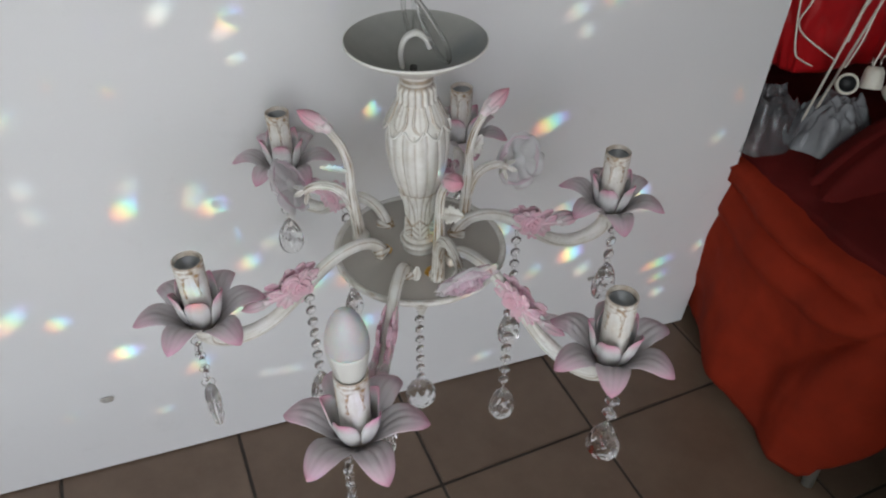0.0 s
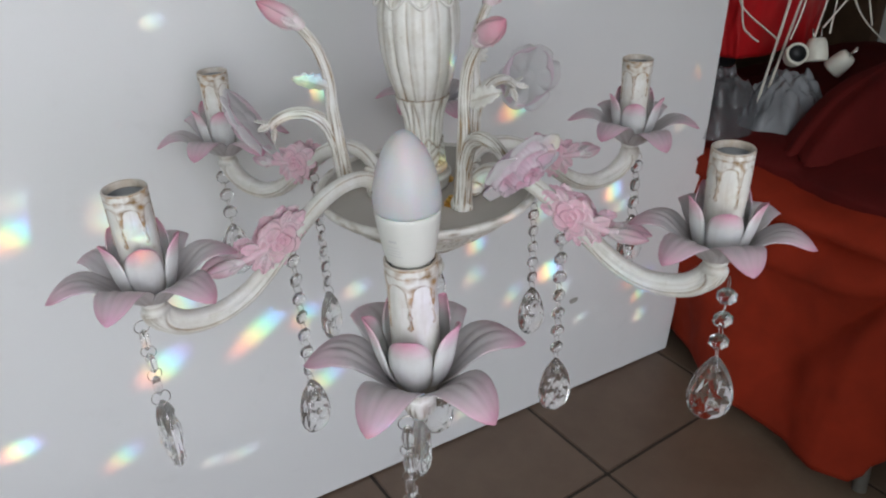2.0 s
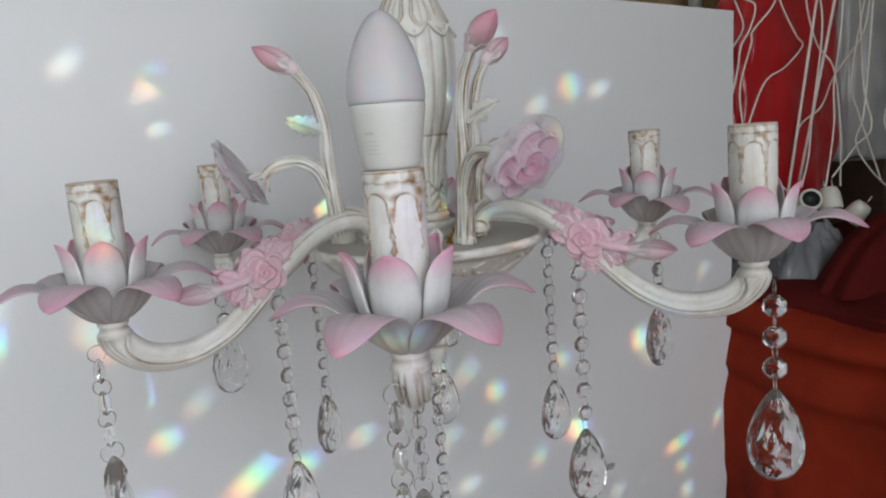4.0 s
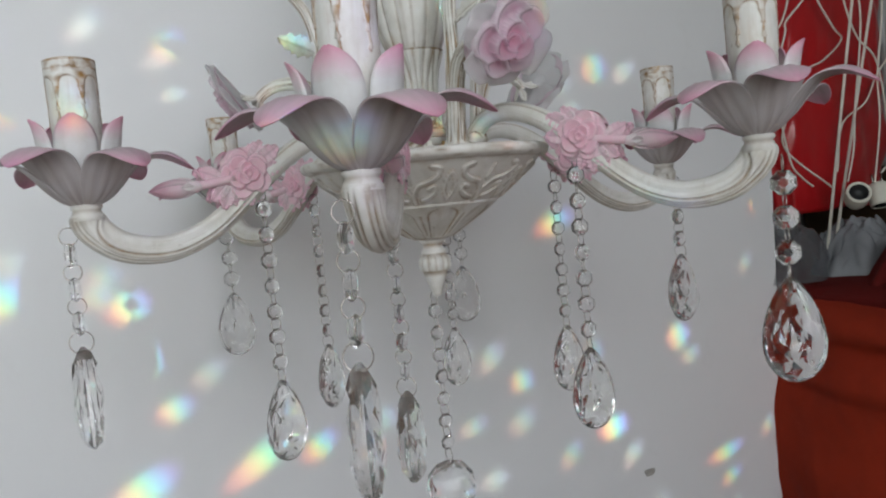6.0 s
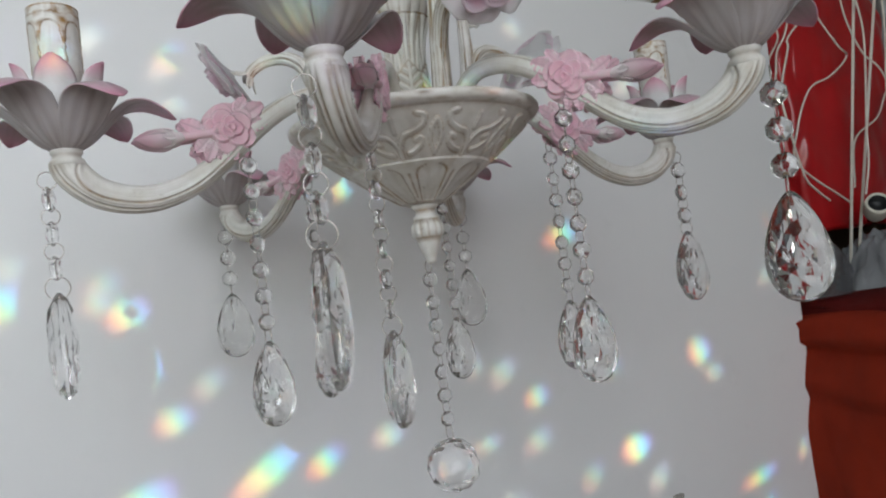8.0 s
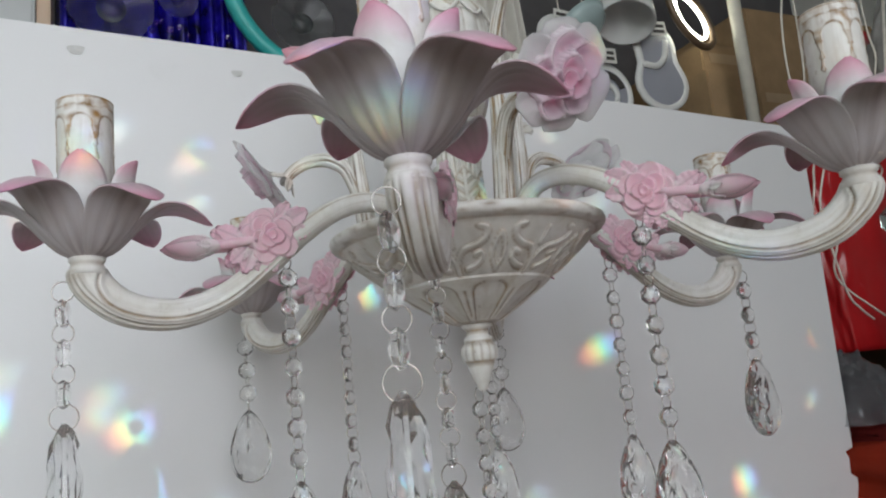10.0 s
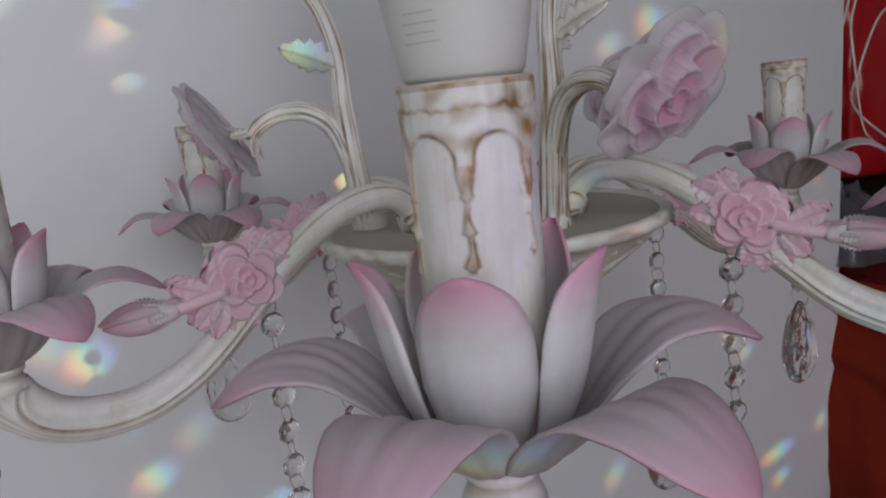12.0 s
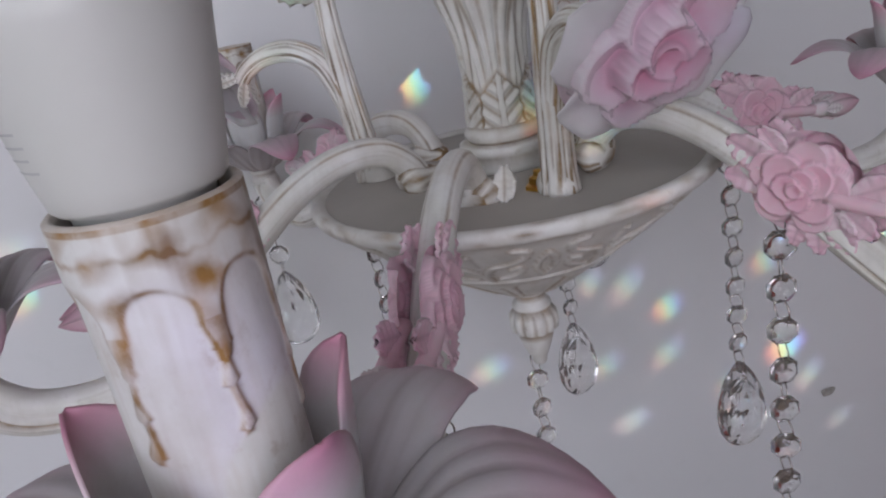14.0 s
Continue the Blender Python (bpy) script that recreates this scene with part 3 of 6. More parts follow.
def column():
    bm = bmesh.new()
    lathe(bm, [(0.0, 0.6906), (0.0200, 0.6906), (0.0204, 0.693), (0.0208, 0.6985), (0.0228, 0.701), (0.0228, 0.7035), (0.0200, 0.7046), (0.0, 0.7040)], 48, hollows=lambda a, k, r, z: 0.5 if k in (3, 6) else 0)
    part("base_ring", bm, WHITE, lamp, m=CORE)
    bm = bmesh.new()
    rough_rows = [(0.7040, 0.0168), (0.709, 0.0174), (0.714, 0.0160), (0.725, 0.0150), (0.738, 0.0147), (0.750, 0.0153), (0.760, 0.0174), (0.768, 0.0202), (0.7745, 0.0224)]
    rows = [(curve_at(rough_rows, 0.704 + 0.0705 * k / 110), 0.704 + 0.0705 * k / 110) for k in range(111)]

    def carve(a, z):
        """Relief and gold line of five leaves with slanted fronds, and the fan of fingers above them."""
        e = abs((a / (2 * math.pi) * 5 + 0.5) % 1.0 - 0.5) * 2  # 0 on a leaf's rib, 1 between two leaves
        tip = 0.727 + 0.010 * (1 - e)
        if z < 0.7125:  # the roll at the foot
            k = (z - 0.7040) / 0.0085
            return 0.0022 * math.sin(math.pi * max(0.0, k)), 0.9 * max(0.0, k - 0.8) * 5
        if z < tip:  # fronds that slant up from the rib
            c = math.cos(2 * math.pi * ((z - 0.7125) / 0.0074 - 1.1 * e))
            if e < 0.10:
                return 0.0021, 0.0
            if e > 0.92:
                return 0.0, 0.9
            edge = max(0.0, 1 - (tip - z) / 0.0012)
            return 0.0007 + 0.0014 * max(0.0, c) ** 0.6, min(1.0, 0.95 * max(0.0, -c - 0.25) + 0.5 * math.exp(-(((e - 0.13) / 0.03) ** 2)) + 0.8 * edge)
        t = (z - tip) / (0.7745 - tip)
        c = math.cos(2 * math.pi * 2.0 * e * (1.25 - 0.5 * t))  # fingers that fan out
        rise = min(1.0, t * 7) * min(1.0, (1 - t) * 9 + 0.3)
        return rise * 0.0017 * max(0.0, c) ** 0.6, min(1.0, 1.0 * max(0.0, -c - 0.35) * rise + 0.8 * math.exp(-((t / 0.045) ** 2)))

    cache = {}

    def relief(a, k, r, z):
        cache[a, k] = carve(a, z)
        return r + cache[a, k][0]

    lathe(bm, rows, 200, relief, hollows=lambda a, k, r, z: min(1.0, 0.9 * cache[a, k][1] + (0.7 if k < 3 or k > 107 else 0) + 0.3 * max(0.0, noise.noise(Vector((3 * math.cos(a), 3 * math.sin(a), z * 40))))))
    part("acanthus_stem", bm, WHITE, lamp, "stem carved with leaves, gold in the hollows", CORE)
    bm = bmesh.new()
    rows = [(0.0, 0.7640), (0.0170, 0.7640), (0.0192, 0.7680), (0.0216, 0.7745), (0.0242, 0.7815), (0.0266, 0.7885), (0.0287, 0.7955), (0.0304, 0.8030), (0.0318, 0.8110), (0.0329, 0.822), (0.0334, 0.830), (0.0333, 0.838), (0.0327, 0.845), (0.0314, 0.852), (0.0292, 0.8585), (0.0264, 0.864), (0.0233, 0.868), (0.0, 0.868)]

    def flute(a, k, r, z):
        if not 2 <= k <= 15:
            return r
        return r * (0.955 + 0.062 * abs(math.cos(8 * a + 0.10 * math.sin(40 * z))) ** 0.42) + 0.0004 * math.sin(3 * a + 60 * z)

    lathe(bm, rows, 180, flute, hollows=lambda a, k, r, z: max(0, 1 - 3.4 * abs(math.cos(8 * a + 0.10 * math.sin(40 * z)))) * (0.62 + 0.5 * noise.noise(Vector((4 * math.cos(a), 4 * math.sin(a), z * 40)))) + 0.55 * max(0.0, noise.noise(Vector((9 * math.cos(a), 9 * math.sin(a), z * 22)))) + 0.35 * max(0.0, 0.785 - z) / 0.015 if 2 <= k <= 15 else 0.4)
    part("vase_body", bm, WHITE, lamp, "fluted white vase-shaped body", CORE)
    bm = bmesh.new()
    outline = [(0.8545, 0.0318), (0.860, 0.0302), (0.866, 0.0270), (0.872, 0.0242), (0.879, 0.0205), (0.885, 0.0192), (0.893, 0.0192), (0.8955, 0.0180)]
    rows = [(curve_at(outline, 0.8545 + 0.041 * k / 64), 0.8545 + 0.041 * k / 64) for k in range(65)]
    rows += [(0.0150, 0.8985), (0.0160, 0.9000), (0.0172, 0.9020), (0.0160, 0.9042), (0.0150, 0.9060), (0.0165, 0.9085), (0.0150, 0.9110), (0.0, 0.9110)]

    def tongue(a, z):
        """Hanging tongues with a raised rim on the shoulder, upright reeds on the neck."""
        e = abs((a / (2 * math.pi) * 8) % 1.0 - 0.5) * 2
        if z > 0.881:
            c = math.cos(16 * a)
            return 0.0009 * c, 0.9 * max(0.0, -c) ** 2
        t = (z - 0.8560) / 0.025
        w = 0.86 * max(0.0, min(1.0, t * 2.4)) ** 0.5 * (1 - 0.25 * max(0.0, t)) if t > 0 else 0.0
        f = (w - e) * 11 if t > 0 else -3.0
        body = 1 / (1 + math.exp(-max(-30.0, min(30.0, f * 3))))
        rim = math.exp(-(((f - 1.0) / 0.8) ** 2))
        return body * 0.0009 + rim * 0.0013 - (0.0 if t > 0 else 0.0012), max(math.exp(-((f / 0.6) ** 2)), 0.8 * math.exp(-(((f - 2.3) / 0.7) ** 2)), 0.4 * body * math.exp(-((e / 0.08) ** 2)))

    marks = {}

    def scallop(a, k, r, z):
        marks[a, k] = tongue(a, z) if k <= 64 else (0.0, 0.9 if k in (65, 66, 68, 69) else 0.2)
        return r + marks[a, k][0]

    lathe(bm, rows, 192, scallop, hollows=lambda a, k, r, z: marks[a, k][1] if z > 0.85 and (a, k) in marks else 0.0)
    collar = part("collar", bm, WHITE, lamp, "scalloped collar with gold lines", CORE)
    for k in range(9):  # small loops hung round the shoulder
        a0 = 2 * math.pi * k / 9
        pts = []
        for s in range(13):
            q = s / 12
            a = a0 + (q - 0.5) * 0.62
            z = 0.8595 - 0.0095 * math.sin(q * math.pi)
            r = 0.0312 + (0.8605 - z) * 0.38
            pts.append(Vector((r * math.cos(a), r * math.sin(a), z)))
        bm = bmesh.new()
        tube(bm, pts, 0.0013, 6)
        part("loop", bm, WHITE, collar, m=CORE)
    bm = bmesh.new()
    lathe(bm, [(0.0150, 0.9105), (0.0190, 0.9115), (0.0300, 0.9170), (0.0450, 0.9262), (0.0580, 0.9345), (0.0672, 0.9405), (0.0692, 0.9425), (0.0694, 0.9440), (0.0682, 0.9446)], 72, hollows=lambda a, k, r, z: 0.5 * (0.5 + 0.5 * math.cos(10 * a)) if k in (1, 2) else 0)
    part("canopy", bm, WHITE, lamp, "white ceiling cup, open upwards", CORE)
    bm = bmesh.new()
    lathe(bm, [(0.0, 0.9140), (0.012, 0.9140), (0.0300, 0.9195), (0.0450, 0.9285), (0.0580, 0.9368), (0.0668, 0.9428), (0.0683, 0.9447)], 72)
    part("canopy_lining", bm, CANOPY, lamp, "grey metallic inside of the ceiling cup", CORE)
    bm = bmesh.new()
    arch = spline([(-0.013, 0, 0.914), (-0.0145, 0, 0.930), (-0.010, 0, 0.944), (0.0, 0, 0.950), (0.010, 0, 0.944), (0.0135, 0, 0.935)], 24)
    tube(bm, arch, 0.0030, 10, flat=1.5)
    part("hook", bm, WHITE, lamp, "white hanging hook", CORE @ pose(0, 0, 0, 0, 0, 15))
    bm = bmesh.new()
    lathe(bm, [(0.0, 0.914), (0.0036, 0.914), (0.0036, 0.924), (0.0022, 0.924), (0.0022, 0.917)], 16)
    part("grub_screw", bm, DARK, lamp, "dark hollow screw", CORE @ pose(0.002, -0.016, 0))


column()


def arm_mesh():
    bm = bmesh.new()
    tint, pat = layers(bm)
    count, n = 96, 96
    path = spline([(0.050, 0, 0.690), (0.0545, 0, 0.700), (0.067, 0, 0.7095), (0.086, 0, 0.7105), (0.107, 0, 0.7035), (0.130, 0, 0.6885), (0.155, 0, 0.6672), (0.180, 0, 0.6485), (0.203, 0, 0.6392), (0.222, 0, 0.6380), (0.240, 0, 0.6425), (0.2525, 0, 0.6520), (0.2580, 0, 0.6605), (0.2590, 0, 0.6655)], count)
    girth = [(0, 0.0088), (0.05, 0.0068), (0.12, 0.0068), (0.3, 0.0072), (0.5, 0.0080), (0.62, 0.0089), (0.74, 0.0098), (0.84, 0.0106), (0.9, 0.0112), (0.95, 0.0106), (1.0, 0.0088)]

    def carve(s, a):
        """Relief in parts of the radius, and patina: ribs under the arm and a hollow flank that ends in a sweep at the cup."""
        late = min(1.0, max(0.0, (s - 0.38) / 0.16))
        e = abs(a)
        deep, dark = 0.0, 0.0
        sweep = 1.20 + 1.5 * max(0.0, (s - 0.80) / 0.15) ** 1.6 + 0.35 * max(0.0, (0.6 - s) / 0.2) ** 2
        for at, wide, cut in ((0.30, 0.075, 0.15), (0.66, 0.080, 0.20), (0.98, 0.055, 0.11), (sweep, 0.080, 0.21)):
            g = math.exp(-(((e - at) / wide) ** 2))
            fade = late * (1.0 if at == sweep else min(1.0, max(0.0, (0.97 - s) / 0.08)))
            deep -= cut * g * fade
            dark = max(dark, g * fade * (1.0 if at != 0.98 else 0.6))
        ends = late * min(1.0, max(0.0, (0.93 - s) / 0.12))
        deep -= 0.24 * ends * math.exp(-(((e - sweep - 0.55) / 0.42) ** 2))  # the hollow flank
        deep += 0.08 * ends * math.exp(-(((e - sweep + 0.18) / 0.14) ** 2))  # the lip under it
        if s < 0.42:  # a thin line along the back of the root
            g = math.exp(-(((e - 2.35) / 0.10) ** 2)) * min(1.0, s * 20) * min(1.0, (0.42 - s) * 12)
            deep -= 0.05 * g
            dark = max(dark, 0.8 * g)
        return deep, dark

    rings = []
    for k, p in enumerate(path):
        s = k / count
        t = (path[min(k + 1, count)] - path[max(k - 1, 0)]).normalized()
        down, across = Vector((t.z, 0, -t.x)), Vector((0, 1, 0))
        r = curve_at(girth, s)
        ring = []
        for i in range(n):
            a = 2 * math.pi * i / n - math.pi
            deep, dark = carve(s, a)
            v = bm.verts.new(p + r * (1 + deep) * (math.cos(a) * down + 0.92 * math.sin(a) * across))
            dry = max(0.0, noise.noise(Vector((4.5 * math.cos(a), 4.5 * math.sin(a), k * 0.05 + 3))) + 0.5 * noise.noise(Vector((11 * math.cos(a), 11 * math.sin(a), k * 0.15))))
            stain = 0.75 * math.exp(-(((s - 0.945) / 0.035) ** 2)) * max(0.0, math.sin(a * 1.0 + 0.4)) + 0.5 * max(0.0, 0.10 - s) * 8
            v[pat] = min(1.0, dark * 0.88 + 0.34 * dry + stain * (0.6 + 0.8 * dry))
            ring.append(v)
        rings.append(ring)
    for a, b in zip(rings, rings[1:]):
        for i in range(n):
            bm.faces.new((a[i], a[(i + 1) % n], b[(i + 1) % n], b[i]))
    bm.faces.new(rings[0][::-1])
    bm.faces.new(rings[-1])
    # the foot that clasps the plate, and the neck under the flower
    tube(bm, spline([(0.060, 0, 0.6907), (0.054, 0, 0.6925), (0.047, 0, 0.6930), (0.041, 0, 0.6945)], 8), [0.0045, 0.0078, 0.0088, 0.0084, 0.0074, 0.0062, 0.0052, 0.0044, 0.0022], 24, flat=1.35, dry=2.2)
    rings = lathe(bm, [(0.0, 0.658), (0.0108, 0.661), (0.0094, 0.6645), (0.0082, 0.6672), (0.0096, 0.6688), (0.0096, 0.6706), (0.0075, 0.6714), (0.0, 0.6714)], 24, hollows=lambda a, k, r, z: 0.5 if k in (3, 6) else 0.1)
    for ring in rings:
        for v in ring:
            v.co.x += 0.258
    return finish(bm, "arm", WHITE)


def outer_petal_mesh():
    bm = bmesh.new()
    spine = spline([(0.0065, 0, 0.0), (0.0145, 0, 0.0045), (0.0225, 0, 0.0125), (0.0305, 0, 0.0222), (0.0405, 0, 0.0305), (0.0515, 0, 0.0318), (0.0615, 0, 0.0265), (0.0685, 0, 0.0190)], 18)
    half = [(0, 0.0038), (0.13, 0.0085), (0.30, 0.0142), (0.5, 0.0170), (0.66, 0.0160), (0.8, 0.0122), (0.9, 0.0074), (0.96, 0.0038), (1.0, 0.0006)]

    def f(u, v):
        p = spine[round(u * 18)]
        w, s = curve_at(half, u), 2 * v - 1
        cup = 0.30 * (1 - u) * w - 0.42 * u * w
        vein = -0.0012 * math.exp(-((s / 0.10) ** 2)) - 0.0008 * math.exp(-(((abs(s) - 0.5) / 0.12) ** 2))
        lift = cup * s * s + vein * math.sin(min(1, u * 1.15) * math.pi)
        inward = 0.22 * w * s * s * (1 - u)
        edge = abs(s) ** 3
        # veins and dirt streaks, plus shade put into the colour towards the root
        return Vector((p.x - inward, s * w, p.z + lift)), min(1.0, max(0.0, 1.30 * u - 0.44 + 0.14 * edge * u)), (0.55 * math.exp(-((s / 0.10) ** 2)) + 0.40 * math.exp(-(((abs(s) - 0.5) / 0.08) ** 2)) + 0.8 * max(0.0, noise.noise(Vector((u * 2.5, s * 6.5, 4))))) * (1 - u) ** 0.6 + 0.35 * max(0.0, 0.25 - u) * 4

    shell(bm, f, 18, 24, 0.0009)
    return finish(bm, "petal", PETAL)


def inner_petal_mesh():
    bm = bmesh.new()
    spine = spline([(0.0110, 0, 0.005), (0.0174, 0, 0.0135), (0.0214, 0, 0.0262), (0.0235, 0, 0.0390), (0.0248, 0, 0.0482), (0.0266, 0, 0.0548)], 14)
    half = [(0, 0.0040), (0.2, 0.0086), (0.42, 0.0120), (0.60, 0.0122), (0.76, 0.0102), (0.88, 0.0068), (0.95, 0.0038), (1.0, 0.0005)]

    def f(u, v):
        p = spine[round(u * 14)]
        w, s = curve_at(half, u), 2 * v - 1
        # blotches fade towards the tip; the colour darkens at the root
        return Vector((p.x - 0.50 * w * s * s, s * w, p.z)), min(1.0, max(0.0, 1.45 * u - 0.50)), 0.7 * max(0.0, noise.noise(Vector((u * 2, s * 5, 9)))) * (1 - u) + 0.5 * max(0.0, 0.3 - u) * 3

    shell(bm, f, 14, 12, 0.0009)
    return finish(bm, "inner_petal", INNERPETAL)


def sleeve_mesh():
    """The candle sleeve: a raised band that runs down in drips between arched panels."""
    bm = bmesh.new()
    rng = random.Random(4)
    n = 280
    runs = [rng.uniform(36, 50) for _ in range(6)]
    beads = [[rng.uniform(0.54, 0.60) * r, rng.uniform(0.74, 0.80) * r, r - 1.0] for r in runs]

    def field(a, d):
        """Millimetres inside the raised wax (plus) or outside it (minus), at a depth of d millimetres."""
        a += 0.05 * noise.noise(Vector((d * 0.16, 2 * math.cos(a), 2 * math.sin(a))))
        q = a / (2 * math.pi) * 6
        k = int(round(q)) % 6
        e = abs(q - round(q)) * 15.7
        d += 0.8 * noise.noise(Vector((2.5 * math.cos(a), 2.5 * math.sin(a), 5)))
        c = 7.85 - e  # from the middle of the panel
        panel = 5.9 - (math.hypot(c, d - 16.5) if d < 16.5 else c)
        if d > 16.5:
            panel = 5.9 + min(1.4, (d - 16.5) * 0.16) - c
        band = -panel if d < 24 else max(-panel - (d - 24) * 0.8, -9)
        wide = (0.45 if d > 20 else 1.0) + sum(0.95 * max(0.0, 1 - abs(d - z) / (3.4 if d < z else 0.6)) for z in beads[k])
        drip = min(wide - e, (runs[k] - d))
        return max(band, drip, (3.0 - d) * 0.8)

    rows = [0.3 * k for k in range(160)] + [48 + 1.6 * k for k in range(24)] + [86]
    cache = {}

    def shape(a, k, r, z):
        if k >= len(rows):
            return r
        f = field(a, rows[k] if k < len(rows) else 86)
        cache[a, k] = f
        return r + 0.0009 / (1 + math.exp(-max(-30.0, min(30.0, f * 3.2))))

    def hollow(a, k, r, z):
        if k >= len(rows):
            return 0.5
        f, d = cache[a, k], rows[k]
        c, s = math.cos(a), math.sin(a)
        line = math.exp(-(((f - 0.05) / 0.46) ** 2)) * (0.72 + 0.7 * noise.noise(Vector((6 * c, 6 * s, d * 0.3))))
        if d > 17 and f > 0:  # the drips themselves are brown
            line = max(line, 0.34)
        crest = d - 5.2 - 1.6 * noise.noise(Vector((3 * c, 3 * s, 7))) - 0.7 * noise.noise(Vector((9 * c, 9 * s, 3)))
        line = max(line, 0.75 * math.exp(-((crest / 0.55) ** 2)) * (0.6 + 0.8 * noise.noise(Vector((5 * c, 5 * s, 11)))))
        body = 1 / (1 + math.exp(-max(-30.0, min(30.0, f * 3))))
        blot = max(0.0, noise.noise(Vector((3.2 * c, 3.2 * s, d * 0.22 + 9))) + 0.16) * 1.3
        wash = max(0.0, noise.noise(Vector((4.5 * c, 4.5 * s, d * 0.045))) + 0.6 * noise.noise(Vector((13 * c, 13 * s, d * 0.09)))) * 0.95
        low = 0.45 * max(0.0, d - 52) / 34
        return min(1.0, line + body * blot * (0.85 if d < 26 else 0.45) + wash * (0.22 + 0.25 * body) + low + (0.5 if d < 1.2 else 0))

    prof = [(0.0144, 0.761 - d / 1000) for d in rows]
    lathe(bm, prof, n, shape, hollows=hollow)
    lathe(bm, [(0.0153, 0.7610), (0.0147, 0.7616), (0.0138, 0.7614), (0.0134, 0.760), (0.0132, 0.750)], 96, hollows=lambda a, k, r, z: 0.45)
    return finish(bm, "candle_sleeve", CANDLE)


def socket_mesh():
    bm = bmesh.new()
    lathe(bm, [(0.0, 0.744), (0.0128, 0.744), (0.0128, 0.7565), (0.0112, 0.7565), (0.0108, 0.747), (0.0, 0.747)], 32)
    return finish(bm, "socket", TIN)


def cup_mesh():
    bm = bmesh.new()
    lathe(bm, [(0.0, -0.0008), (0.0075, -0.0008), (0.0088, 0.0012), (0.0100, 0.0040), (0.0, 0.0050)], 36)
    return finish(bm, "flower_cup", PETAL)


def rose_petal(bm, size, curl, thick, tint0, tint1, m, wob=0.0, fat=0.62, back=1.0):
    """One puffy rounded petal that opens along +x and faces +z."""
    tint, pat = layers(bm)
    nu, nv = 20, 12
    rows = []
    for j in range(nv + 1):
        b = math.pi * j / nv
        row = []
        for i in range(nu if 0 < j < nv else 1):
            a = 2 * math.pi * i / nu
            sx, sy, sz = math.sin(b) * math.cos(a), math.sin(b) * math.sin(a), math.cos(b)
            bulge = (abs(math.cos(a)) ** 2.8 + abs(math.sin(a)) ** 2.8) ** (-1 / 2.8)
            sx, sy = sx * bulge, sy * bulge
            far = math.sin(b)
            x = size * (0.5 + 0.5 * sx)
            u = x / size
            y = size * fat * sy * (0.84 + 0.26 * sx) * (1 + wob * math.sin(4 * a + 40 * wob))
            z = 0.5 * thick * sz * (1.15 - 0.3 * u) + curl * size * (0.42 * sy * sy * u + 0.45 * u * u) - 0.22 * size * max(0, u - 0.72) + wob * size * math.sin(5 * sy + 9 * wob) * u
            v = bm.verts.new(m @ Vector((x, y, z)))
            edge = max(0.0, far - 0.78) / 0.22
            v[tint] = (tint0 + (tint1 - tint0) * u) * (1 - 0.30 * edge) * (1.0 if sz > -0.2 else back)
            row.append(v)
        rows.append(row)
    for r0, r1 in zip(rows, rows[1:]):
        for i in range(nu):
            j = (i + 1) % nu
            if len(r0) == 1:
                bm.faces.new((r0[0], r1[i], r1[j]))
            elif len(r1) == 1:
                bm.faces.new((r0[i], r1[0], r0[j]))
            else:
                bm.faces.new((r0[i], r1[i], r1[j], r0[j]))


def open_rose_pieces(radius, mat, rings, seed):
    """Meshes of an open rose that faces +z, of puffy lobes; rings of (count, size, breadth, curl, tilt, height, tint at root, tint at edge)."""
    rng = random.Random(seed)
    out = []
    for ring, (count, size, fat, curl, tilt, up, root, edge) in enumerate(rings):
        for k in range(count):
            a = 360 * (k + 0.5 * (ring % 2)) / count + rng.uniform(-8, 8)
            m = pose(0, 0, up * radius, 0, 0, a) @ pose(0.05 * radius, 0, 0, 0, -tilt + rng.uniform(-4, 4), 0)
            bm = bmesh.new()
            rose_petal(bm, radius * size * rng.uniform(0.93, 1.06), curl, 0.125 * radius, root, edge, m, rng.uniform(0.02, 0.05), fat, 0.0)
            out.append(("rose_petal", finish(bm, "rose_petal", mat)))
    out.append(("rose_heart", relief_rose(0.80 * radius, 0.52 * radius, mat, seed + 3, ((1, 0.0, 0.20, 0.50), (3, 0.21, 0.33, 0.56), (5, 0.52, 0.47, 0.26)), -0.10, 0.30, 0.26, "rose_heart")))
    bm = bmesh.new()
    lathe(bm, [(0.0, -0.16 * radius), (0.10 * radius, -0.13 * radius), (0.30 * radius, -0.05 * radius), (0.55 * radius, 0.02 * radius), (0.0, 0.03 * radius)], 24)
    out.append(("rose_base", finish(bm, "rose_base", mat)))
    return out


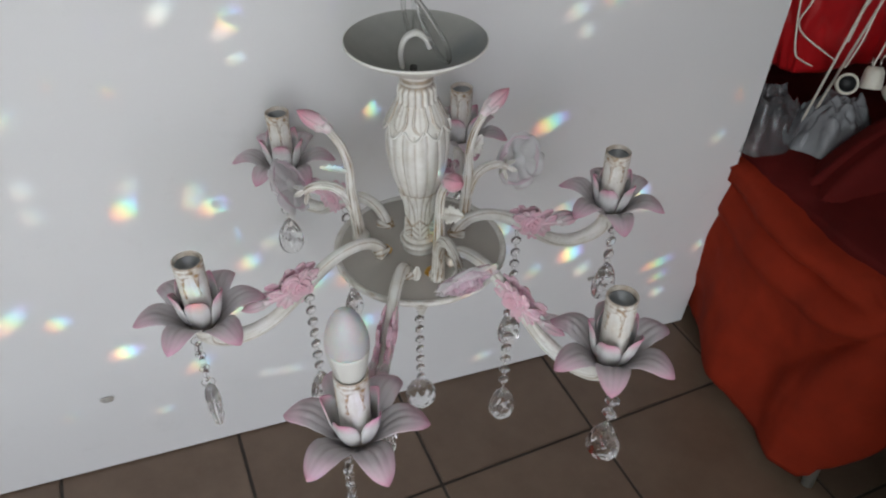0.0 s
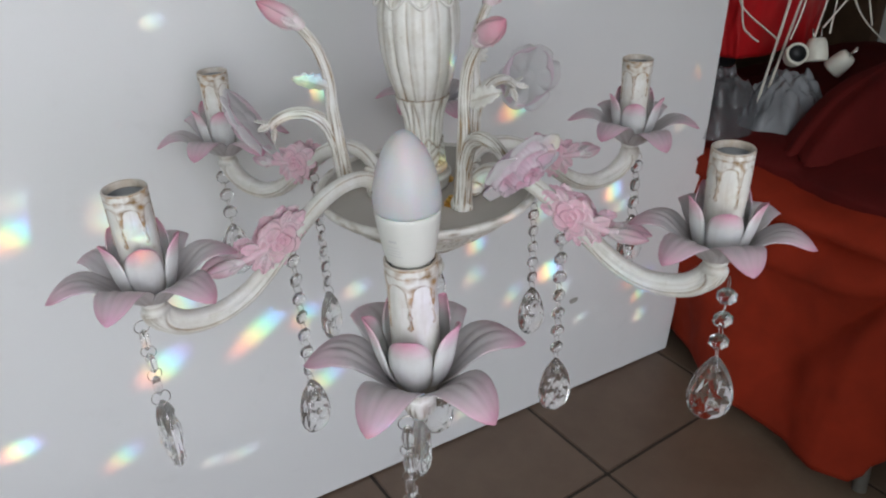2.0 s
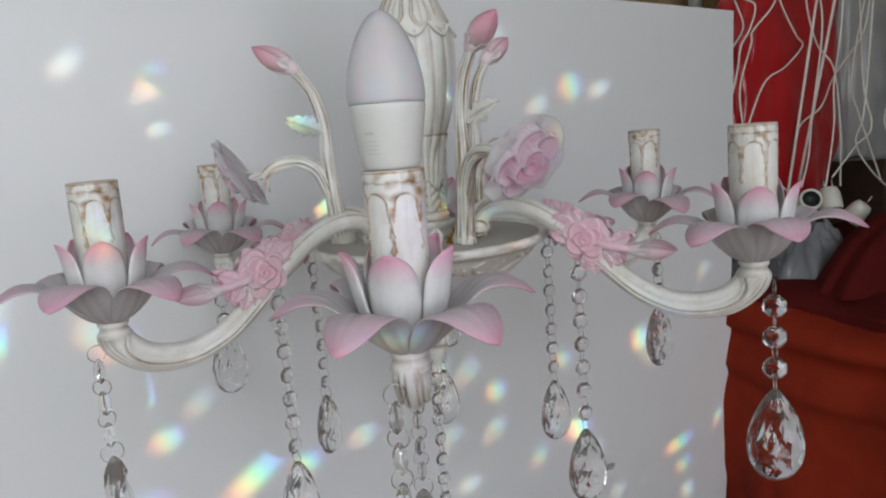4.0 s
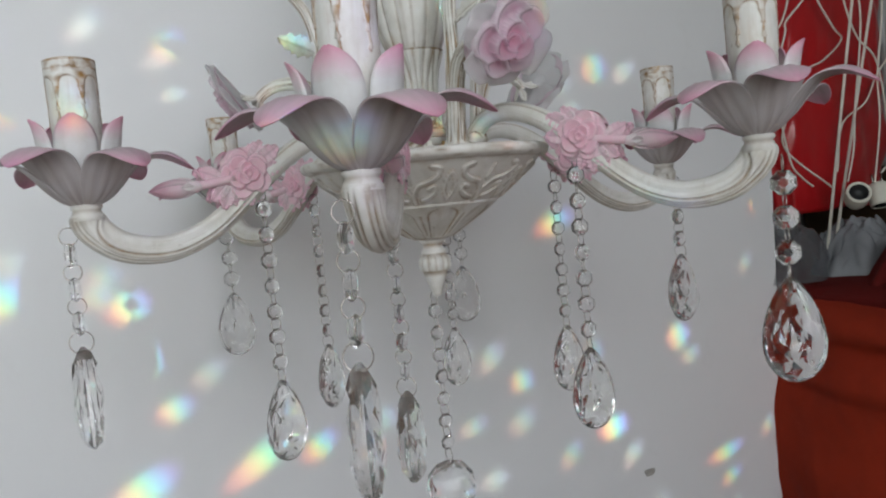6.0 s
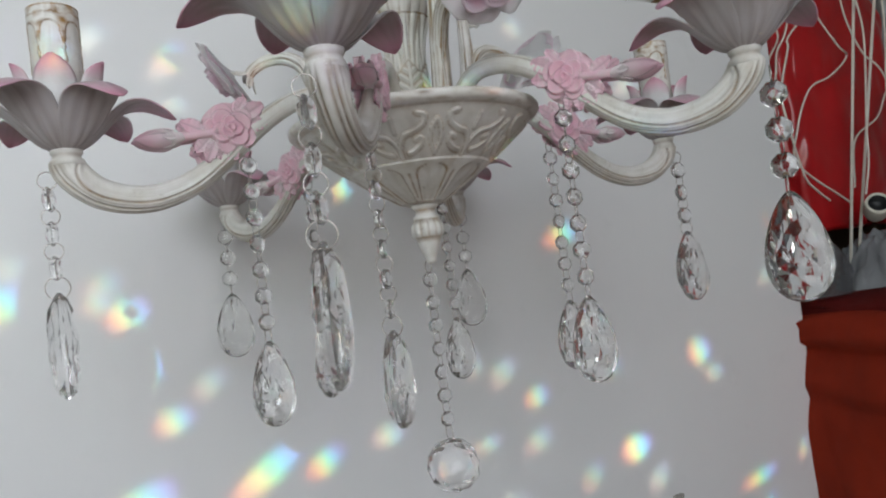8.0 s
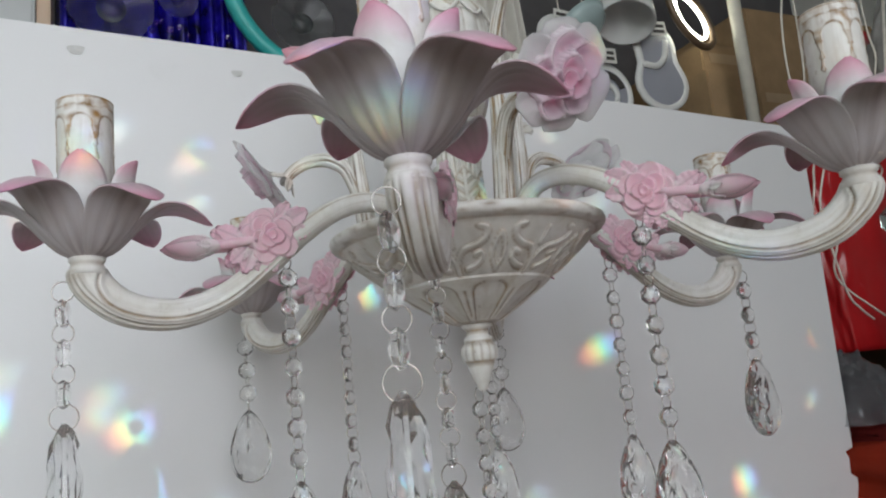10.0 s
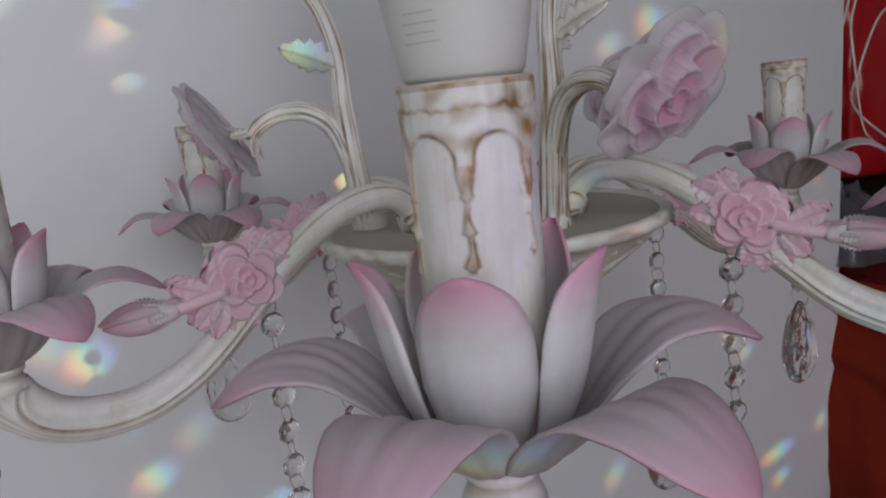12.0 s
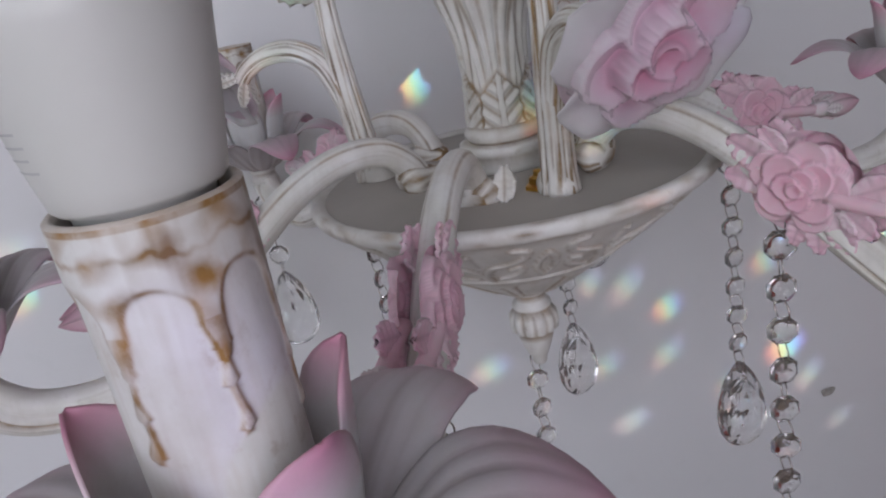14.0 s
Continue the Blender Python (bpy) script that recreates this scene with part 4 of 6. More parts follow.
def relief_rose(radius, tall, mat, seed, rings=((1, 0.0, 0.15, 0.72), (3, 0.19, 0.29, 0.60), (4, 0.42, 0.42, 0.40), (5, 0.64, 0.46, 0.20)), ground=-0.35, lip=0.16, blush=0.0, name="rose"):
    """A low moulded rose on a flat ground, facing +z: overlapping petals whose edges stand up as lines."""
    rng = random.Random(seed)
    lobes = []  # from the heart outwards: centre, radius, level
    for count, dist, size, level in rings:
        turn = rng.uniform(0, 6.3)
        for k in range(count):
            a = turn + 2 * math.pi * (k + rng.uniform(-0.12, 0.12)) / count
            lobes.append((dist * math.cos(a), dist * math.sin(a), size * rng.uniform(0.92, 1.08), level + 0.03 * k / count))
    bm = bmesh.new()
    tint, pat = layers(bm)
    nr, na = 34, 110
    rows, high = [], np.zeros((nr + 1, na))
    for i in range(nr + 1):
        row = []
        for j in range(na if i else 1):
            q, a = i / nr * 1.08, 2 * math.pi * j / na
            x, y = q * math.cos(a), q * math.sin(a)
            h, dark, colour = ground, 0.0, 0.6
            for cx, cy, size, level in lobes:
                d = math.hypot(x - cx, (y - cy)) / size
                if d < 1:
                    h = level + lip * d**5 - 0.10 * math.exp(-((d / 0.5) ** 2))
                    colour = 0.52 + 0.35 * level + 0.12 * (1 - d) + blush * (1 - q) - blush * 0.5 * d**4
                    break
                # the colour darkens in the groove just outside each petal edge
                dark = max(dark, math.exp(-(((d - 1) / 0.10) ** 2)))
            v = bm.verts.new((x * radius, y * radius, 0))
            v[tint], v[pat] = colour, 0.62 * dark
            row.append(v)
            high[i, j] = h
        rows.append(row)
    high[0] = high[0, 0]
    for _ in range(2):  # edges rounded by the paint
        ring = (np.roll(high, 1, 1) + np.roll(high, -1, 1)) / 2
        high[1:-1] = 0.5 * high[1:-1] + 0.25 * ring[1:-1] + 0.125 * (high[:-2] + high[2:])
    for i, row in enumerate(rows):
        for j, v in enumerate(row):
            v.co.z = high[i, j] * tall
    for r0, r1 in zip(rows, rows[1:]):
        for j in range(na):
            k = (j + 1) % na
            bm.faces.new((r0[0], r1[j], r1[k]) if len(r0) == 1 else (r0[j], r1[j], r1[k], r0[k]))
    return finish(bm, name, mat)


def bud_shape(bm, length, radius, m, deep=0.9, calyx=True):
    """A closed bud along +x, wrapped in three petals, with a calyx."""
    before = set(bm.verts)
    tint, pat = layers(bm)
    for k in range(3):
        mm = pose(0, 0, 0, 120 * k, 0, 0)
        own = set(bm.verts)

        def f(u, v):
            s = (2 * v - 1) * 1.25
            r = radius * curve_at([(0, 0.45), (0.2, 0.85), (0.42, 1.0), (0.65, 0.86), (0.85, 0.48), (1.0, 0.05)], u) * (1 + 0.09 * v)
            return Vector((length * u, r * math.sin(s), r * math.cos(s))), 0.35 + (deep - 0.35) * u, 0.7 if v > 0.93 else 0.0

        shell(bm, f, 12, 8, radius * 0.12)
        for v in bm.verts:
            if v not in own:
                v.co = mm @ v.co
    if calyx:
        tube(bm, [Vector((-0.20 * length, 0, 0)), Vector((-0.10 * length, 0, 0)), Vector((0.0, 0, 0)), Vector((0.12 * length, 0, 0))], [radius * 0.42, radius * 0.62, radius * 0.72, radius * 0.80], 12)
        for k in range(4):
            leaf_shape(bm, length * 0.34, radius * 0.42, pose(0.02 * length, 0, 0, 90 * k, 0, 0) @ pose(0, 0, radius * 0.72, 0, -14, 0), 0.2, 0.45, 2, 0.0, 0.0006, 0.0)
    for v in bm.verts:
        if v not in before:
            v.co = m @ v.co


def arm_rose_pieces(side):
    """Rose, leaves and bud moulded on one flank of the arm; the flank faces +y or -y."""
    tilt = pose(0.1465, side * 0.0058, 0.6845, -90 * side, 0, 0)
    out = []
    me = relief_rose(0.0172, 0.0060, ARMROSE, 11)
    me.transform(tilt)
    out.append(("rose", me))
    for x, z, a, ln in ((0.139, 0.692, 150, 0.021), (0.138, 0.686, 172, 0.019), (0.142, 0.695, 126, 0.015), (0.158, 0.676, -66, 0.017), (0.153, 0.674, -88, 0.015), (0.148, 0.674, -108, 0.013), (0.161, 0.678, -44, 0.016), (0.164, 0.682, 22, 0.018)):
        bm = bmesh.new()
        leaf_shape(bm, ln, ln * 0.30, pose(x, side * 0.0056, z, -90 * side, 0, 0) @ pose(0, 0, 0, 0, 0, -a * side), 0.45, 0.72, 4, 0.02, 0.0014, 0.06)
        out.append(("leaf", finish(bm, "leaf", ARMROSE)))
    bm = bmesh.new()
    tube(bm, spline([(0.156, side * 0.0058, 0.6815), (0.166, side * 0.0064, 0.6800), (0.176, side * 0.0062, 0.6785), (0.185, side * 0.0060, 0.6775)], 8), 0.0030, 10, tint_at=lambda q: 0.6)
    out.append(("stalk", finish(bm, "stalk", ARMROSE)))
    bm = bmesh.new()
    bud_shape(bm, 0.027, 0.0062, pose(0.184, side * 0.0060, 0.6775, 0, 2, -3 * side), 0.95)
    out.append(("bud", finish(bm, "bud", ARMROSE)))
    return out


ARM, OUTER, INNER, SLEEVE, SOCKET, CUP = arm_mesh(), outer_petal_mesh(), inner_petal_mesh(), sleeve_mesh(), socket_mesh(), cup_mesh()
ORNAMENT = [arm_rose_pieces(1), arm_rose_pieces(-1)]
for n, (angle, dr, dz) in enumerate(ARMS):
    m = about(angle, dr, dz)
    arm = place("arm", ARM, lamp, m, "curved white arm with grooves, gold in the hollows")
    for pieces in ORNAMENT:
        om = about(angle, 0.0, dz)
        ornament = place("rose_ornament", None, lamp, om, "moulded pink rose with leaves and bud")
        for name, me in pieces:
            place(name, me, ornament, om)
    c = m @ pose(R, 0, 0)
    sleeve = place("candle_sleeve", SLEEVE, lamp, c @ pose(0, 0, 0, 0, 0, (-6.5, 10, 36, 51, 28, 44)[n]), "white candle sleeve with brown-gold wax drips")
    place("socket", SOCKET, sleeve, c, "dark lamp socket")
    base = c @ pose(0, 0, 0.6705, 0, 0, -angle - 90 + (-7, -13, -8, 0, 20, 28)[n])
    cup = place("flower_cup", CUP, lamp, base, "metal flower, grey-white running to pink tips")
    turn = (17, -10, 0, 0, 0, 4)[n]
    for k in range(6):
        wob = random.Random(31 * n + k)
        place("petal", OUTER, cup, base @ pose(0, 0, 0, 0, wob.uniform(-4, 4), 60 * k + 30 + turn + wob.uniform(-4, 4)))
    for k in range(5):
        place("inner_petal", INNER, cup, base @ pose(0, 0, 0, 0, wob.uniform(-2, 4), 72 * k + wob.uniform(-3, 3)))


def stem_mesh():
    bm = bmesh.new()
    main = spline([(0.067, 0, 0.6905), (0.0675, 0, 0.705), (0.0705, 0, 0.735), (0.0720, 0, 0.762), (0.0725, 0, 0.790), (0.0790, 0, 0.815), (0.0920, 0, 0.834)], 44)
    tube(bm, main, [curve_at([(0, 0.0078), (0.1, 0.0070), (0.35, 0.0062), (0.6, 0.0046), (1, 0.0038)], k / 44) for k in range(45)], 60, 5, 0.10, patina_shade=1.0, dry=1.3)
    side = spline([(0.066, 0, 0.706), (0.0725, 0, 0.733), (0.080, 0, 0.7515), (0.093, 0, 0.7600), (0.108, 0, 0.7605), (0.120, 0, 0.7555), (0.1265, 0, 0.7495)], 36)
    tube(bm, side, [curve_at([(0, 0.0052), (0.4, 0.0054), (0.8, 0.0042), (1, 0.0036)], k / 36) for k in range(37)], 60, 5, 0.10, patina_shade=1.0, dry=1.3)
    tube(bm, spline([(0.055, 0, 0.6935), (0.061, 0, 0.6932), (0.067, 0, 0.6930), (0.075, 0, 0.6928)], 8), [0.003, 0.006, 0.0078, 0.0085, 0.0088, 0.0084, 0.0075, 0.006, 0.003], 14)
    for a in (0, 70, 150, 220, 300):  # small sepals where the rose joins
        leaf_shape(bm, 0.013, 0.0035, pose(0.1245, 0, 0.7512, 0, 42, 0) @ pose(0, 0, 0, a, 0, 0) @ pose(0, 0, 0.0035, 0, -35, 0), 0, 0, 3, 0.3, 0.0008)
    return finish(bm, "stem", WHITE)


def stem_leaf_mesh():
    bm = bmesh.new()
    leaf_shape(bm, 0.032, 0.0085, pose(0.0735, 0.003, 0.783, 0, 0, 18) @ pose(0, 0, 0, 55, -26, 0), 0.0, 0.1, 5, -0.10, 0.0014, 0.55)
    return finish(bm, "leaf", WHITE)


def stem_bud_mesh():
    bm = bmesh.new()
    bud_shape(bm, 0.035, 0.0088, pose(0.0935, 0, 0.836, 0, -32, 0), 0.95)
    return finish(bm, "bud", BUDPAINT)


STEM, LEAF, BUD = stem_mesh(), stem_leaf_mesh(), stem_bud_mesh()
BIGROSE = open_rose_pieces(0.0345, ROSE, ((6, 0.98, 0.50, 0.16, 2, -0.02, 0.46, 0.38),), 8)
for angle in STEMS:
    m = about(angle)
    stem = place("stem", STEM, lamp, m, "upright white stem with gold lines")
    place("leaf", LEAF, stem, m, "pale carved leaf")
    place("bud", BUD, stem, m, "closed pink rosebud")
    rm = m @ pose(0, 0, 0, 0, 0, -1) @ pose(0.144, 0, 0.7545, 0, 0, 5) @ pose(0, 0, 0, 0, 122, 0) @ pose(0, 0, 0, 0, 0, 20)
    rose = place("rose", None, lamp, rm, "open rose, lilac-white with a pink heart")
    for name, me in BIGROSE:
        place(name, me, rose, rm)

for x, y in ((0.030, -0.047), (-0.028, -0.023), (0.024, 0.004)):
    bm = bmesh.new()
    lathe(bm, [(0.0, 0.6906), (0.0066, 0.6906), (0.0066, 0.6922), (0.0040, 0.6925), (0.0046, 0.6930), (0.0046, 0.6955), (0.0030, 0.6962), (0.0024, 0.6962), (0.0022, 0.6985), (0.0, 0.6988)], 6)
    part("brass_nut", bm, BRASS, lamp, "small brass nut", pose(x, y, 0, 0, 0, 1000 * x), smooth=False)
bm = bmesh.new()
leaf_shape(bm, 0.016, 0.0050, pose(0.018, -0.064, 0.6905, 0, 0, 90) @ pose(0, 0, 0, 0, -50, 0), 0, 0, 3, 0.2, 0.0016)
part("loose_leaf_plate", bm, WHITE, lamp, "small white leaf on the plate")


# ---------------------------------------------------------------- the bulb
def light_bulb():
    angle, dr, dz = ARMS[0]
    m = about(angle, dr, dz) @ pose(R, 0, 0.757)
    top = thing("light_bulb", m, "white candle-shaped bulb in the socket of the front arm", "light bulb")
    bm = bmesh.new()
    lathe(bm, [(0.0, 0.0), (0.0110, 0.0), (0.0112, 0.0042), (0.0128, 0.0050), (0.0136, 0.0058), (0.0142, 0.0085), (0.0156, 0.0160), (0.0169, 0.0240), (0.0180, 0.0315), (0.0184, 0.0346), (0.0179, 0.0355), (0.0, 0.0356)], 56)
    part("bulb_base", bm, PLASTIC, top, "opaque white plastic collar", m)
    bm = bmesh.new()
    globe = [(0.0, 0.0180), (0.04, 0.0185), (0.12, 0.0187), (0.28, 0.0181), (0.46, 0.0164), (0.60, 0.0145), (0.72, 0.0123), (0.83, 0.0096), (0.90, 0.0072), (0.955, 0.0047), (0.985, 0.0027), (1.0, 0.0)]
    lathe(bm, [(0.0, 0.0357)] + [(r, 0.0357 + 0.0431 * f) for f, r in globe], 56)
    part("bulb_globe", bm, FROSTED, top, "frosted pointed globe", m)
    for k, (z, span) in enumerate(((0.0215, 0.40), (0.0182, 0.62), (0.0162, 0.70), (0.0143, 0.62), (0.0124, 0.76))):
        bm = bmesh.new()
        high = 0.0013 if k == 0 else 0.0004
        lo, hi = [], []
        for s in range(9):
            a = -2.05 + 0.75 * span * (s / 8 - 0.5)
            for row, zz in ((lo, z), (hi, z + high)):
                r = curve_at([(0.0085, 0.0142), (0.0160, 0.0156), (0.024, 0.0171)], zz) + 0.00012
                row.append(bm.verts.new((r * math.cos(a), r * math.sin(a), zz)))
        for s in range(8):
            bm.faces.new((lo[s], lo[s + 1], hi[s + 1], hi[s]))
        part("print_bar", bm, PRINT, top, "grey bar of printed text", m @ pose(0, 0, 0, 0, 0, 87))


light_bulb()


# ---------------------------------------------------------------- crystals
def bead_mesh(r):
    bm = bmesh.new()
    def ring(q, y):
        return [bm.verts.new((q * math.sin(a), y, q * math.cos(a))) for a in [math.pi / 8 + k * math.pi / 4 for k in range(8)]]
    rows = [ring(r * 0.36, 0.46 * r), ring(r * 0.80, 0.30 * r), ring(r, 0.05 * r), ring(r, -0.05 * r), ring(r * 0.80, -0.30 * r), ring(r * 0.36, -0.46 * r)]
    bm.faces.new(rows[0][::-1])
    bm.faces.new(rows[-1])
    for a, b in zip(rows, rows[1:]):
        for k in range(8):
            bm.faces.new((a[k], a[(k + 1) % 8], b[(k + 1) % 8], b[k]))
    return finish(bm, "bead", CRYSTAL, False)


def drop_mesh(wide, tall, thick):
    """A faceted pear-shaped drop; its top is at z = 0."""
    bm = bmesh.new()
    rng = random.Random(3)

    def ring(scale, y, n, off):
        for k in range(n):
            a = 2 * math.pi * (k + off) / n
            pear = 0.5 * wide * math.sin(a) * (0.34 + 0.66 * abs(math.sin(a / 2)) ** 1.1) * 1.08
            bm.verts.new((pear * scale, y, -0.50 * tall + 0.5 * tall * math.cos(a) * scale - 0.06 * tall * (1 - scale)))

    for side in (1, -1):
        for scale, n in ((1.0, 28), (0.88, 22), (0.70, 15), (0.50, 11), (0.30, 7), (0.11, 3)):
            lift = 0.5 * thick * (0.14 + 0.86 * math.sqrt(max(0.0, 1 - scale**2.4)))
            ring(scale, side * lift, n, rng.uniform(0, 1) if scale < 1 else 0)
    bmesh.ops.convex_hull(bm, input=bm.verts)
    for v in bm.verts:
        if abs(v.co.y) > 0.10 * thick:
            v.co.y += rng.choice((-1, 1)) * rng.uniform(0.35, 1.0) * 0.0013 * (1 if abs(v.co.y) > 0.3 * thick else 0.5)
    bmesh.ops.delete(bm, geom=[v for v in bm.verts if not v.link_faces], context="VERTS")
    return finish(bm, "drop", CRYSTAL, False)


def link_mesh(major):
    bm = bmesh.new()
    ring_mesh(bm, (0, 0, 0), major, 0.00036, "X")
    return finish(bm, "ring", CHROME)


def ball_mesh(r):
    bm = bmesh.new()
    bmesh.ops.create_icosphere(bm, subdivisions=2, radius=r)
    return finish(bm, "ball", CRYSTAL, False)


def pendant(m, beads, bead_r, ring_r, drop, label, group):
    """A string of beads and rings with a drop or ball at its end; it hangs from the pose m."""
    top = thing("crystal_pendant", m, label, "crystal pendant", group)
    bead, link_, z = bead_mesh(bead_r), link_mesh(ring_r), 0.0
    place("ring", link_, top, m @ pose(0, 0, z - ring_r * 0.9), "bright wire ring")
    z -= ring_r * 1.9
    for k in range(beads):
        place("bead", bead, top, m @ pose(0, 0, z - bead_r * 0.78, 0, 0, (k * 37) % 23 - 11), "octagonal crystal bead")
        z -= bead_r * 1.56
        last = k == beads - 1
        r = ring_r * (1.3 if last else 1.0)
        place("ring", link_mesh(r) if last else link_, top, m @ pose(0, 0, z - r * 0.8, 0, 0, (k * 53) % 31 - 15), "bright wire ring")
        z -= r * 1.6
    kind, *size = drop
    if kind == "ball":
        place("ball", ball_mesh(size[0]), top, m @ pose(0, 0, z - size[0] + 0.001), "faceted crystal ball")
    else:
        place("drop", drop_mesh(*size), top, m @ pose(0, 0, z + 0.003), "large pear-shaped cut crystal drop")
    return top


cup_string = mid_string = None
for n, ((angle, dr, dz), face, face2) in enumerate(zip(ARMS, (102, -10, 40, 20, 30, -54), (88, 20, 30, 40, 70, 50))):
    a = about(angle, dr, dz)
    at = a @ Vector((0.2705, -0.008 if n == 0 else 0.0, 0.6570))
    m = pose(*at, 0, 0, face)
    if not cup_string:
        cup_string = pendant(m, 3, 0.0082, 0.0055, ("drop", 0.042, 0.066, 0.0155), "string of crystal beads with pear drop under an arm's tip", "pendants under the candle cups")
    else:
        copy_thing(cup_string, m)
    at = a @ Vector(((0.135, 0.1335, 0.131, 0.132, 0.132, 0.142)[n], -0.007 if n == 0 else 0.0, 0.6735))
    m = pose(*at, 0, 0, face2)
    if not mid_string:
        mid_string = pendant(m, 7, 0.0066, 0.0052, ("drop", 0.036, 0.060, 0.016), "long string of crystal beads with pear drop under an arm", "pendants under the arms")
    else:
        copy_thing(mid_string, m)
pendant(pose(0.002, 0.0, 0.580, 0, 0, 40), 7, 0.0064, 0.0053, ("ball", 0.0215), "string of crystal beads with faceted ball under the finial", "pendant under the finial")


# ---------------------------------------------------------------- the cable that it hangs from
def cable():
    m = pose(0, 0, 0.95)
    clear = glass("clear_cable_plastic", (0.86, 0.87, 0.86), 0.12, 1.35)
    top = thing("hanging_cable", m, "clear plastic cable, knotted in a loop over the ceiling cup", "cable")
    bm = bmesh.new()
    tube(bm, spline([(0.004, 0, 0.950), (0.003, 0.002, 0.985), (-0.002, 0.0, 1.02), (0.0, 0.0, 1.3), (0.0, 0.0, 2.0), (0, 0, 2.7)], 60), 0.0022, 10)
    part("cord", bm, clear, top)
    bm = bmesh.new()
    tube(bm, spline([(0.001, 0.003, 0.986), (0.018, -0.012, 0.978), (0.040, -0.022, 0.953), (0.042, -0.018, 0.932), (0.028, -0.008, 0.936), (0.012, 0.002, 0.958), (0.004, 0.004, 0.985), (0.004, 0.002, 1.0), (-0.003, -0.003, 0.992), (-0.006, 0.0, 0.97), (-0.002, 0.004, 0.945)], 70), 0.0022, 10)
    part("loop", bm, clear, top)


cable()


# ---------------------------------------------------------------- beside the board: cloths, bags, cords
def cloth_material(name, colour, rough=0.85):
    m, nt, b = material(name)
    weave = noise_tex(nt, 700, 2, 0.5)
    blot = noise_tex(nt, 7, 5, 0.6)
    col = mix(nt, ramp(nt, blot, [(0.3, 0.0), (0.7, 1.0)]), tuple(c * 0.75 for c in colour), tuple(min(1, c * 1.15) for c in colour))
    link(nt, col, b.inputs["Base Color"])
    b.inputs["Roughness"].default_value = rough
    b.inputs["Specular IOR Level"].default_value = 0.12
    bump(nt, b, math_node(nt, "ADD", weave, math_node(nt, "MULTIPLY", blot, 2.0)), 0.3, 0.001)
    return m


ORANGE = cloth_material("orange_red_cloth", (0.235, 0.022, 0.008))
MAROON = cloth_material("maroon_cloth", (0.092, 0.008, 0.007))
REDBAG = plain("red_plastic_bag", (0.42, 0.010, 0.014), 0.28, 0, 0.15, 9, 0.4, 0.3)
WIRE = plain("white_cord", (0.74, 0.70, 0.62), 0.55, 0, 0.1, 60, 0.1)
SOCKETW = plain("white_socket_plastic", (0.72, 0.69, 0.60), 0.4, 0, 0.06, 50, 0.1)
CARD = plain("brown_card", (0.36, 0.24, 0.13), 0.85, 0, 0.12, 20, 0.2)
WOODY = plain("dark_wood", (0.10, 0.055, 0.03), 0.6, 0, 0.3, 12, 0.2)


def film_plastic(name, colour, clear, rough):
    m, nt, b = material(name)
    link(nt, ramp(nt, noise_tex(nt, 9, 3, 0.5), [(0.35, tuple(0.6 * c for c in colour)), (0.65, colour)]), b.inputs["Base Color"])
    b.inputs["Roughness"].default_value, b.inputs["Transmission Weight"].default_value, b.inputs["IOR"].default_value = rough, clear, 1.12
    b.inputs["Coat Weight"].default_value, b.inputs["Coat Roughness"].default_value = 0.6, 0.12
    bump(nt, b, noise_tex(nt, 34, 4, 0.6), 0.6, 0.004)
    return m


CLEARFILM = film_plastic("clear_plastic_film", (0.50, 0.50, 0.53), 0.82, 0.14)
MILKFILM = film_plastic("milky_plastic_film", (0.50, 0.51, 0.54), 0.45, 0.22)


